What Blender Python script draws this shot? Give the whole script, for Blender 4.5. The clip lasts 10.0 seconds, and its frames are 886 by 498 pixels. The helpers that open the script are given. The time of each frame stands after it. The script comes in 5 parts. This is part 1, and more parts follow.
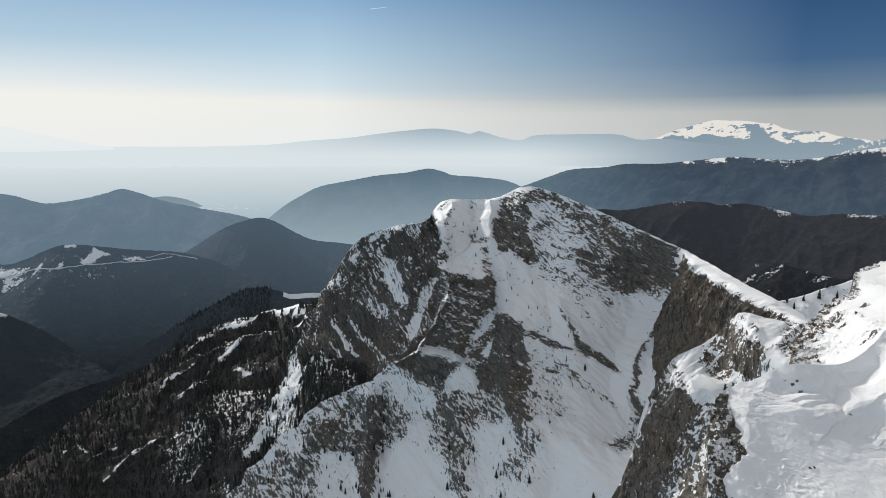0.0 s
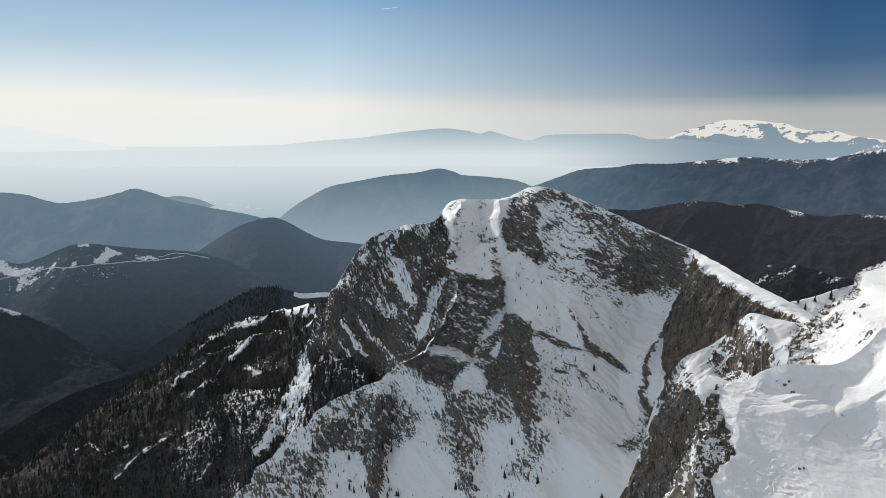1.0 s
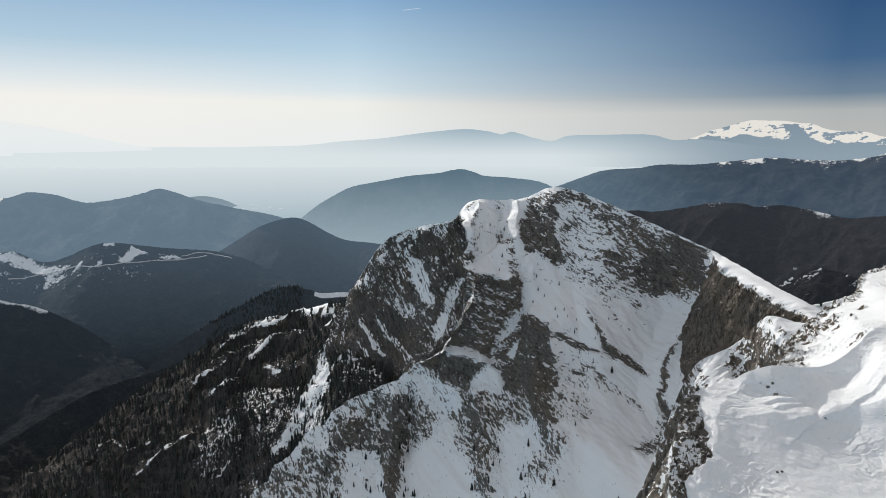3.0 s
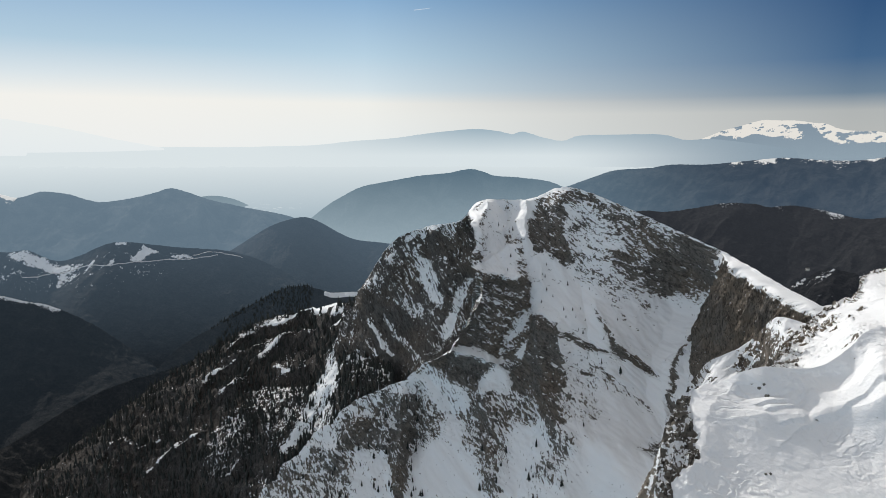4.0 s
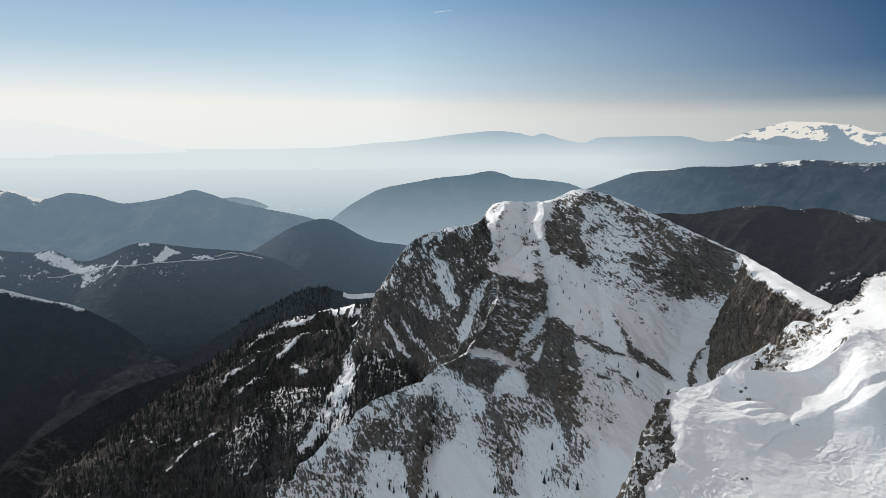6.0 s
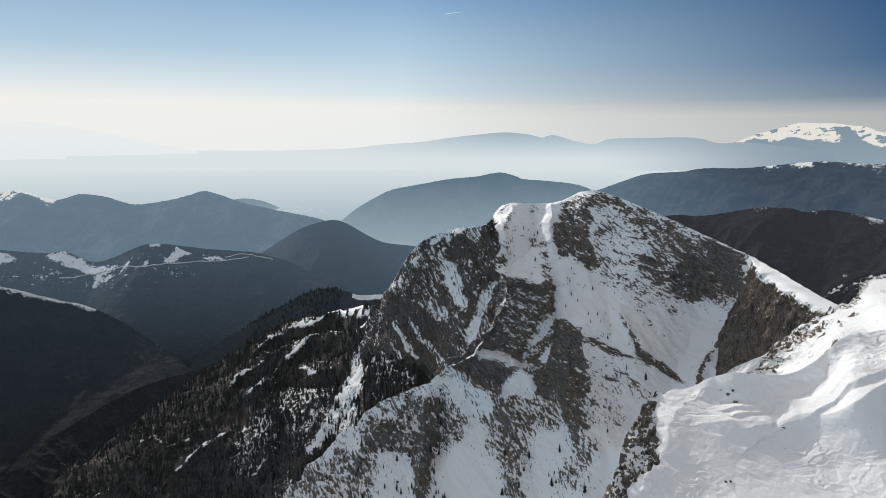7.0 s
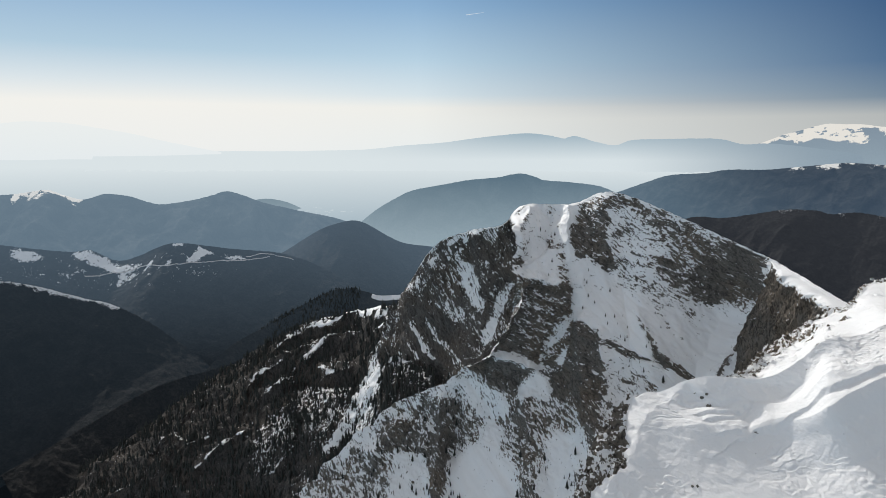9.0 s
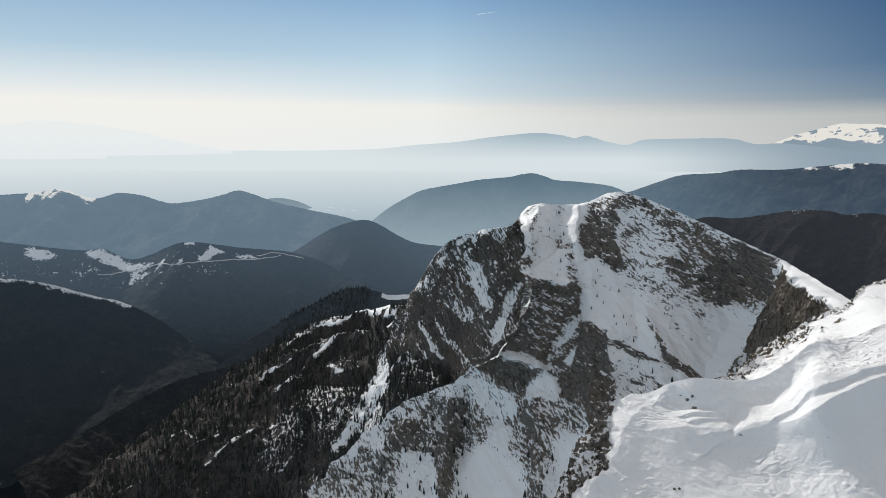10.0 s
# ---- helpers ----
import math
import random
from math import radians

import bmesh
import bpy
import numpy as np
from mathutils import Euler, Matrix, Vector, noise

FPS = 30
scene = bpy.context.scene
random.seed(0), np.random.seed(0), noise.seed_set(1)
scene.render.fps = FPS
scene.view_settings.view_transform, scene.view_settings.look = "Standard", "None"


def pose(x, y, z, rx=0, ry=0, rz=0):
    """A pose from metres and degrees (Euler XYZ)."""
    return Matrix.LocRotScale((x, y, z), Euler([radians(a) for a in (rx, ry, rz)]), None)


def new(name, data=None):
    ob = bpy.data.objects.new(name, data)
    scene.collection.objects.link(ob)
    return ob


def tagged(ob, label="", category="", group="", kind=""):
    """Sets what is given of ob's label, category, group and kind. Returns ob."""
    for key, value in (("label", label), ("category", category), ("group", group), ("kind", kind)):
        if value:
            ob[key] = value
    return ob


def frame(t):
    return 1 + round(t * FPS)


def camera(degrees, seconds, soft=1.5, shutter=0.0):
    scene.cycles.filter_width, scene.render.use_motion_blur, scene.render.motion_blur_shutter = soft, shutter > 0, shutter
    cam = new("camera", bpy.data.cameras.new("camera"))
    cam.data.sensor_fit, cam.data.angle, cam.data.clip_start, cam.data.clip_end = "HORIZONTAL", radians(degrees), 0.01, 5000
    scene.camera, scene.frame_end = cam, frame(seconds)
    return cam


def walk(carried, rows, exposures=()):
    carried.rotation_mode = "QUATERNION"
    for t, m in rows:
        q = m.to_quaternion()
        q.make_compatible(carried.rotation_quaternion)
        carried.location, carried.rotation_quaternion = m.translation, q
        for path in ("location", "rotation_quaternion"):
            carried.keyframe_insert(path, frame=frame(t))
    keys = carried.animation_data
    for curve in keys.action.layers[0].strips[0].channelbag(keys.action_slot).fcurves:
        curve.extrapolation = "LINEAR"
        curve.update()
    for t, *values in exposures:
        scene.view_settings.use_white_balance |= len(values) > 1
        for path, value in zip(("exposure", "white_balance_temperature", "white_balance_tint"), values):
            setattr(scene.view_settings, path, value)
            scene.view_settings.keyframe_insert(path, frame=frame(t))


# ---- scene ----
cam = camera(64.36, 10.0, soft=0.45)
# seconds, place, tilt, lean, turn
PATH = [
    (0, -10.238, 0.052, 0.579, -8.372, -0.004, -3.938),
    (0.5, -9.161, -0.139, 0.550, -8.391, 0.009, -3.491),
    (1, -8.041, -0.272, 0.503, -8.378, 0.017, -3.048),
    (1.5, -6.909, -0.314, 0.427, -8.353, 0.029, -2.594),
    (2, -5.732, -0.293, 0.346, -8.310, 0.033, -2.145),
    (2.5, -4.568, -0.299, 0.255, -8.318, 0.021, -1.709),
    (4, -1.028, -0.057, 0.057, -8.329, 0.000, -0.408),
    (4.5, 0.000, 0.000, 0.000, -8.350, -0.001, 0.000),
    (5, 1.101, 0.069, -0.012, -8.271, 0.015, 0.430),
    (5.5, 2.240, 0.068, -0.121, -8.218, 0.022, 0.845),
    (7, 5.857, -0.085, -0.100, -8.053, 0.018, 2.077),
    (7.5, 7.168, 0.048, -0.138, -8.020, 0.007, 2.489),
    (8, 8.434, 0.058, -0.183, -8.023, -0.006, 2.917),
    (8.5, 9.706, 0.167, -0.184, -7.999, -0.025, 3.357),
    (9, 10.994, 0.266, -0.188, -7.982, -0.054, 3.820),
    (9.5, 12.321, 0.289, -0.105, -7.998, -0.085, 4.270),
    (10, 13.636, 0.459, -0.086, -8.016, -0.105, 4.718),
]
walk(cam, [(t, pose(x, y, z, 90 + tilt, lean, turn)) for t, x, y, z, tilt, lean, turn in PATH])

# ---- sky and sun ----
SUN_TURN, SUN_HEIGHT = radians(31), radians(31.5)      # to the left of +y, above the horizon
SUN_WAY = Vector((-math.sin(SUN_TURN) * math.cos(SUN_HEIGHT), math.cos(SUN_TURN) * math.cos(SUN_HEIGHT), math.sin(SUN_HEIGHT)))
lamp = bpy.data.lights.new("sun", "SUN")
lamp.energy, lamp.angle, lamp.color = 2.75, radians(0.6), (1.0, 0.95, 0.88)
sun = new("sun", lamp)
sun.rotation_mode = "QUATERNION"
sun.rotation_quaternion = SUN_WAY.to_track_quat("Z", "Y")


class Graph:
    """A short way to write node trees."""

    def __init__(self, tree):
        self.tree = tree
        tree.nodes.clear()

    def add(self, kind, props=(), **sockets):
        node = self.tree.nodes.new(kind)
        for key, value in dict(props).items():
            setattr(node, key, value)
        for key, value in sockets.items():
            name = key.replace("_", " ")
            socket = node.inputs[int(key[1:])] if key[0] == "i" and key[1:].isdigit() else node.inputs[name]
            if isinstance(value, bpy.types.NodeSocket):
                self.tree.links.new(value, socket)
            else:
                socket.default_value = value
        return node

    def math(self, op, a, b=0.0, clamp=False):
        return self.add("ShaderNodeMath", dict(operation=op, use_clamp=clamp), i0=a, i1=b).outputs[0]

    def span(self, value, lo, hi, a=0.0, b=1.0, smooth=True):
        node = self.add("ShaderNodeMapRange", dict(interpolation_type="SMOOTHSTEP" if smooth else "LINEAR"), i0=value, i1=lo, i2=hi, i3=a, i4=b)
        return node.outputs[0]

    def mix(self, fac, a, b, mode="MIX"):
        node = self.add("ShaderNodeMix", dict(data_type="RGBA", blend_type=mode), i0=fac, i6=a, i7=b)
        return node.outputs[2]

    def ramp(self, value, stops):
        node = self.add("ShaderNodeValToRGB", (), Fac=value)
        bar = node.color_ramp.elements
        while len(bar) < len(stops):
            bar.new(0.5)
        for stop, (at, colour) in zip(bar, stops):
            stop.position, stop.color = at, (*colour, 1)
        return node.outputs[0]

    def noise(self, vector, scale, detail=6, rough=0.6, distort=0.0):
        return self.add("ShaderNodeTexNoise", (), Vector=vector, Scale=scale, Detail=detail, Roughness=rough, Distortion=distort).outputs[0]


def rgb(r, g, b):
    """Linear colour from the 0 to 255 values of a display."""
    return tuple((c / 255 / 12.92) if c < 10 else ((c / 255 + 0.055) / 1.055) ** 2.4 for c in (r, g, b))


world = bpy.data.worlds.new("sky")
scene.world = world
world.use_nodes = True
g = Graph(world.node_tree)
way = g.add("ShaderNodeTexCoord").outputs["Generated"]
axes = g.add("ShaderNodeSeparateXYZ", (), Vector=way)
heaven = g.add("ShaderNodeTexSky", dict(sky_type="NISHITA", sun_disc=False, sun_elevation=SUN_HEIGHT, sun_rotation=-SUN_TURN, altitude=2000.0, air_density=1.0, dust_density=1.5, ozone_density=1.5))
pale = g.add("ShaderNodeHueSaturation", (), Saturation=0.22, Color=heaven.outputs[0]).outputs[0]        # thin high haze
high = g.mix(1.0, pale, (0.212, 0.204, 0.190, 1), "MULTIPLY")
height = g.span(axes.outputs[2], -0.05, 0.25, smooth=False)       # sine of the height over the horizon
sunward = g.ramp(height, [(0.0, rgb(205, 214, 218)), (0.17, rgb(238, 239, 237)), (0.37, rgb(242, 241, 236)), (0.46, rgb(218, 228, 233)), (0.60, rgb(178, 204, 222)), (0.80, rgb(150, 182, 212)), (1.0, rgb(122, 160, 203))])
middle = g.ramp(height, [(0.0, rgb(196, 208, 213)), (0.17, rgb(232, 237, 237)), (0.36, rgb(238, 238, 233)), (0.42, rgb(212, 226, 233)), (0.57, rgb(184, 210, 227)), (0.80, rgb(142, 178, 211)), (1.0, rgb(104, 146, 192))])
away = g.ramp(height, [(0.0, rgb(146, 158, 168)), (0.17, rgb(184, 186, 184)), (0.31, rgb(176, 180, 180)), (0.38, rgb(112, 133, 152)), (0.52, rgb(70, 103, 139)), (0.80, rgb(46, 80, 122)), (1.0, rgb(38, 69, 111))])
side = axes.outputs[0]
low = g.mix(g.span(side, -0.45, 0.02), sunward, middle)
low = g.mix(g.span(side, -0.10, 0.50, smooth=False), low, away)
sky = g.mix(g.span(axes.outputs[2], 0.22, 0.42), low, high)
g.add("ShaderNodeOutputWorld", (), Surface=g.add("ShaderNodeBackground", (), Color=sky, Strength=1.0).outputs[0])


# ---- materials ----
def material(name):
    m = bpy.data.materials.new(name)
    m.use_nodes = True
    return m, Graph(m.node_tree)


def finish(g, shader):
    g.add("ShaderNodeOutputMaterial", (), Surface=shader)


def mountain_material(name, grain, dip, tone, low_dip=None, stretch=(5.0, 3.0, 1.0), broken=2.0, crust=0.4):
    """Limestone under wind-blown snow: the cover is given on the mesh, and breaks up along ledges of the beds."""
    m, g = material(name)
    at = g.add("ShaderNodeTexCoord").outputs["Object"]
    bend = g.add("ShaderNodeTexNoise", (), Vector=at, Scale=0.025 * grain, Detail=3).outputs["Color"]
    bend = g.add("ShaderNodeVectorMath", dict(operation="SUBTRACT"), i0=bend, i1=(0.5, 0.5, 0.5)).outputs[0]
    bend = g.add("ShaderNodeVectorMath", dict(operation="MULTIPLY"), i0=bend, i1=(14 / grain, 14 / grain, 14 / grain)).outputs[0]
    bent = g.add("ShaderNodeVectorMath", dict(operation="ADD"), i0=at, i1=bend).outputs[0]

    def bedded(angle):
        """Coordinates along the beds, drawn out for long ledges and less so for short ones."""
        for scale in (stretch, tuple(k ** 0.6 for k in stretch)):
            yield g.add("ShaderNodeMapping", dict(vector_type="TEXTURE"), Vector=bent, Rotation=(0.0, radians(angle), 0.0), Scale=scale).outputs[0]

    beds, short = bedded(dip)
    ledge = g.noise(beds, 0.40 * grain, 5, 0.5, 0.3)
    fleck = g.noise(short, 0.85 * grain, 4, 0.5, 0.3)
    speck = g.noise(short, 2.1 * grain, 2, 0.5)
    veins = g.noise(beds, 0.7 * grain, 7, 0.7, 0.4)
    if low_dip:                                         # the beds stand steeper in the lower wall
        beds_low, short_low = bedded(low_dip)
        lower = g.span(g.add("ShaderNodeSeparateXYZ", (), Vector=at).outputs[2], -215, -265)
        ledge = g.mix(lower, ledge, g.noise(beds_low, 0.40 * grain, 5, 0.5, 0.3))
        fleck = g.mix(lower, fleck, g.noise(short_low, 0.85 * grain, 4, 0.5, 0.3))
        veins = g.mix(lower, veins, g.noise(beds_low, 0.7 * grain, 7, 0.7, 0.4))
    patch = g.noise(at, 0.11 * grain, 5, 0.6)
    broad = g.noise(at, 0.02 * grain, 4, 0.6)
    cover = g.add("ShaderNodeAttribute", dict(attribute_name="snow")).outputs["Fac"]
    up = g.add("ShaderNodeSeparateXYZ", (), Vector=g.add("ShaderNodeNewGeometry").outputs["Normal"]).outputs[2]
    s = g.math("ADD", cover, g.math("MULTIPLY", g.math("SUBTRACT", ledge, 0.5), broken))
    s = g.math("ADD", s, g.math("MULTIPLY", g.math("SUBTRACT", fleck, 0.5), 0.8 * broken))
    s = g.math("ADD", s, g.math("MULTIPLY", g.math("SUBTRACT", speck, 0.5), 0.12 * broken))
    s = g.math("ADD", s, g.math("MULTIPLY", g.math("SUBTRACT", patch, 0.5), 1.3))
    s = g.math("ADD", s, g.math("MULTIPLY", g.math("SUBTRACT", up, 0.35), 0.6))
    snow = g.span(s, 0.50, 0.515)
    rock = g.ramp(veins, [(0.34, tuple(c * 0.62 for c in tone)), (0.5, tone), (0.66, tuple(c * 1.3 for c in tone))])
    rock = g.mix(g.span(broad, 0.42, 0.62), rock, g.mix(1.0, rock, (1.08, 1.0, 0.92, 1), "MULTIPLY"))
    gap = g.math("ABSOLUTE", g.math("SUBTRACT", g.noise(beds, 0.16 * grain, 4, 0.6, 0.5), 0.5))
    cleft = g.span(gap, 0.003, 0.016)                   # clefts along the beds and down the wall
    drop = g.add("ShaderNodeMapping", (), Vector=bent, Scale=(1.0, 1.0, 0.3)).outputs[0]
    fall = g.math("ABSOLUTE", g.math("SUBTRACT", g.noise(drop, 0.12 * grain, 5, 0.62, 0.5), 0.5))
    cleft = g.math("MINIMUM", cleft, g.span(fall, 0.003, 0.014))
    rock = g.mix(cleft, g.mix(1.0, rock, (0.45, 0.45, 0.46, 1), "MULTIPLY"), rock)
    white = g.mix(g.noise(at, 0.05 * grain, 5, 0.6), (0.80, 0.815, 0.83, 1), (0.88, 0.885, 0.89, 1))
    colour = g.mix(snow, rock, white)
    relief = g.math("MULTIPLY", g.math("ADD", ledge, g.math("MULTIPLY", veins, 0.7)), g.span(snow, 0.0, 1.0, 2.4 / grain, crust / grain))
    relief = g.math("ADD", relief, g.math("MULTIPLY", g.math("SUBTRACT", 1.0, snow), g.math("MULTIPLY", cleft, 1.1 / grain)))
    relief = g.math("ADD", relief, g.math("MULTIPLY", snow, 1.5 / grain))
    bump = g.add("ShaderNodeBump", (), Strength=0.9, Distance=1.0, Height=relief).outputs[0]
    rough = g.span(snow, 0.0, 1.0, 0.9, 0.6)
    finish(g, g.add("ShaderNodeBsdfPrincipled", (), Base_Color=colour, Roughness=rough, Normal=bump, Specular_IOR_Level=0.2).outputs[0])
    return m


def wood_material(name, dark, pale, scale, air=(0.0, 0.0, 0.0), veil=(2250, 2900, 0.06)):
    """Bare and evergreen forest seen from afar, with snow where the mesh gives it. air: the light scattered in the air
    before it, put on the surface itself as a glow, which grows with distance (veil: from, to, least share).
    """
    m, g = material(name)
    at = g.add("ShaderNodeTexCoord").outputs["Object"]
    stand = g.noise(at, scale, 10, 0.7, 0.6)
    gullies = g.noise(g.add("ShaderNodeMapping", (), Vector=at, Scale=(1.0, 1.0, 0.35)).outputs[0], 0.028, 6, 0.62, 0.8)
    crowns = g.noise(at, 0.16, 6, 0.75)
    cover = g.add("ShaderNodeAttribute", dict(attribute_name="snow")).outputs["Fac"]
    s = g.math("ADD", cover, g.math("MULTIPLY", g.math("SUBTRACT", g.noise(at, 0.11, 8, 0.75), 0.5), 2.2))
    snow = g.span(s, 0.46, 0.62)
    trees = g.mix(g.span(stand, 0.35, 0.65), (*dark, 1), (*pale, 1))
    # darkened at the bump's low spots, between crowns and along gullies
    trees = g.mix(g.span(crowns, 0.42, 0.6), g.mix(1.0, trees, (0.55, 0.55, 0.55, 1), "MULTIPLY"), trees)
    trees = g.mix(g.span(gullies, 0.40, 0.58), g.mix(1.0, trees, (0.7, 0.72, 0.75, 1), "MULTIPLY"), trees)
    colour = g.mix(snow, trees, (0.78, 0.79, 0.80, 1))
    height = g.math("ADD", crowns, g.math("ADD", g.math("MULTIPLY", stand, 2.0), g.math("MULTIPLY", gullies, 4.0)))
    bump = g.add("ShaderNodeBump", (), Strength=0.7, Distance=4.0, Height=height).outputs[0]
    shader = g.add("ShaderNodeBsdfPrincipled", (), Base_Color=colour, Roughness=0.95, Normal=bump, Specular_IOR_Level=0.1).outputs[0]
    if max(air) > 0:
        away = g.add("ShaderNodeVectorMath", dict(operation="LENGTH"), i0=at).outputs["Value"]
        # haze painted onto the woods as emission, by distance from the origin
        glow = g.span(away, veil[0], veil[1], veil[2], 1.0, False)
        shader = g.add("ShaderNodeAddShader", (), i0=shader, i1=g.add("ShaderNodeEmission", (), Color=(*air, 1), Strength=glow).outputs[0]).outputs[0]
    finish(g, shader)
    return m


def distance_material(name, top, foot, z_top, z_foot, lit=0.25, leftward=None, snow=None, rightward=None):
    """Backdrop of far land seen through miles of air: the light scattered in it is painted on the land as a glow."""
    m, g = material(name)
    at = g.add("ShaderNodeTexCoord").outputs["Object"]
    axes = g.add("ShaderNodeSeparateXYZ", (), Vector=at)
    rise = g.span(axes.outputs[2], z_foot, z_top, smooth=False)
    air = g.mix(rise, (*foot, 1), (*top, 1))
    # the painted haze changes tone towards either side
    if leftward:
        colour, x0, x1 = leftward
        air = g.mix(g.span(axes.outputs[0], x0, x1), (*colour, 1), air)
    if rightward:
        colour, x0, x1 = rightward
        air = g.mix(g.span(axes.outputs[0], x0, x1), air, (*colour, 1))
    stand = g.noise(at, 0.009, 10, 0.68, 0.5)
    ground = g.mix(g.span(stand, 0.36, 0.64), (0.05, 0.056, 0.06, 1), (0.15, 0.155, 0.15, 1))
    bump = g.add("ShaderNodeBump", (), Strength=0.8, Distance=9.0, Height=g.math("ADD", g.math("MULTIPLY", stand, 3.0), g.noise(at, 0.06, 6, 0.7))).outputs[0]
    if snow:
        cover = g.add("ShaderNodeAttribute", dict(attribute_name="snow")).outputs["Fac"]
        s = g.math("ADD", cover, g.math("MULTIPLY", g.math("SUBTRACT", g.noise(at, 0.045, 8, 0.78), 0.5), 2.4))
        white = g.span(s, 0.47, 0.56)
        # the snow's bright, hazy white is part of the glow too
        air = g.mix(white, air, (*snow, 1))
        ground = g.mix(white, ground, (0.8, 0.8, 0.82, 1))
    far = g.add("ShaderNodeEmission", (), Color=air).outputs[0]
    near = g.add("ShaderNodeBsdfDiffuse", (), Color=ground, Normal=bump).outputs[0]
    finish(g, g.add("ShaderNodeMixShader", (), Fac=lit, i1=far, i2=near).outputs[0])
    return m


LIMESTONE = mountain_material("snowed limestone", 1.0, 30, (0.182, 0.168, 0.152), 62, (4.0, 2.6, 1.0), 2.8)
STEEP_STONE = mountain_material("steep bedded limestone", 1.0, 62, (0.126, 0.117, 0.108), None, (5.5, 3.0, 1.0), 2.8)
CLIFF_STONE = mountain_material("bare brown limestone", 1.0, 84, (0.195, 0.175, 0.153), None, (4.5, 0.9, 1.0), 2.4)
NEAR_STONE = mountain_material("near limestone under snow", 4.0, 30, (0.19, 0.172, 0.148), None, (2.0, 1.6, 1.0), 2.6, 0.5)
SLOPE = mountain_material("snowed forest floor", 0.8, 75, (0.066, 0.062, 0.059), None, (2.4, 1.3, 1.0), 2.2)
# haze colour that the wooded hills give off as a glow
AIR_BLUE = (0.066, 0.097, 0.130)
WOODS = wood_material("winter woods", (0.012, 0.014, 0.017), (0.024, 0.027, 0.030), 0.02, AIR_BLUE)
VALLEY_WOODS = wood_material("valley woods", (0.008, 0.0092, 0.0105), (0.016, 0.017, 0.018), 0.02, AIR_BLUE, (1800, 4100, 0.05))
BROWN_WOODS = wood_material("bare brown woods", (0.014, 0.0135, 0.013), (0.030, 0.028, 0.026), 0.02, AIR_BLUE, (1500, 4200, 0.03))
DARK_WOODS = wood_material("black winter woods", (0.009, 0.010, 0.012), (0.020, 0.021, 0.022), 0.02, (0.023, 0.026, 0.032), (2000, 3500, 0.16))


# ---- terrain helpers ----
SHUFFLE = np.random.RandomState(3).permutation(256).astype(np.int32)
SHUFFLE = np.concatenate([SHUFFLE, SHUFFLE])
TILT_X, TILT_Y = np.cos(np.arange(256) * 2.39996).astype(np.float32), np.sin(np.arange(256) * 2.39996).astype(np.float32)


def slope_at(ix, iy, fx, fy, seed):
    """The height at (fx, fy) from a lattice corner with a random slope of its own."""
    k = SHUFFLE[SHUFFLE[(ix + 31 * seed) & 255] + (iy & 255)]
    return TILT_X[k] * fx + TILT_Y[k] * fy


def wave(x, y, seed=0):
    """Gradient noise, from 0 to 1 about 0.5."""
    x, y = np.asarray(x, np.float32), np.asarray(y, np.float32)
    ix, iy = np.floor(x).astype(np.int32), np.floor(y).astype(np.int32)
    fx, fy = x - ix, y - iy
    u, v = fx * fx * fx * (fx * (fx * 6 - 15) + 10), fy * fy * fy * (fy * (fy * 6 - 15) + 10)
    a, b = slope_at(ix, iy, fx, fy, seed), slope_at(ix + 1, iy, fx - 1, fy, seed)
    c, d = slope_at(ix, iy + 1, fx, fy - 1, seed), slope_at(ix + 1, iy + 1, fx - 1, fy - 1, seed)
    return 0.5 + 0.75 * ((a * (1 - u) + b * u) * (1 - v) + (c * (1 - u) + d * u) * v)


def octaves_of(x, y, size, count):
    """Coordinates for each octave, every one turned against the last."""
    for k in range(count):
        c, s = math.cos(0.65 * k), math.sin(0.65 * k)
        f = 2.0 ** k / size
        yield k, (c * x + s * y) * f + 17.3 * k, (c * y - s * x) * f - 9.1 * k


def fractal(x, y, size, octaves=4, seed=0, gain=0.5):
    """Noise about 0, from about -1 to 1; size: metres of its largest lumps."""
    total, norm = 0.0, 0.0
    for k, u, v in octaves_of(x, y, size, octaves):
        total, norm = total + gain ** k * (2 * wave(u, v, seed + k) - 1), norm + gain ** k
    return total / norm * 1.7


def crags(x, y, size, octaves=4, seed=0):
    """Ridged noise from 0 to about 1, sharp at its crests."""
    total, norm = 0.0, 0.0
    for k, u, v in octaves_of(x, y, size, octaves):
        n = 1 - np.minimum(1, 1.6 * np.abs(2 * wave(u, v, seed + k) - 1))
        total, norm = total + 0.55 ** k * n * n, norm + 0.55 ** k
    return total / norm


def glide(points, n, axis=0):
    """n places on a smooth line through the points."""
    p = np.moveaxis(np.asarray(points, float), axis, 0)
    k = len(p)
    s = np.linspace(0, k - 1, n)
    i = np.clip(s.astype(int), 0, k - 2)
    f = (s - i).reshape((-1,) + (1,) * (p.ndim - 1))
    a, b, c, d = p[np.maximum(i - 1, 0)], p[i], p[i + 1], p[np.minimum(i + 2, k - 1)]
    h = (2 * f ** 3 - 3 * f ** 2 + 1) * b + (f ** 3 - 2 * f ** 2 + f) * (c - a) / 2 + (3 * f ** 2 - 2 * f ** 3) * c + (f ** 3 - f ** 2) * (d - b) / 2
    return np.moveaxis(h, 0, axis)


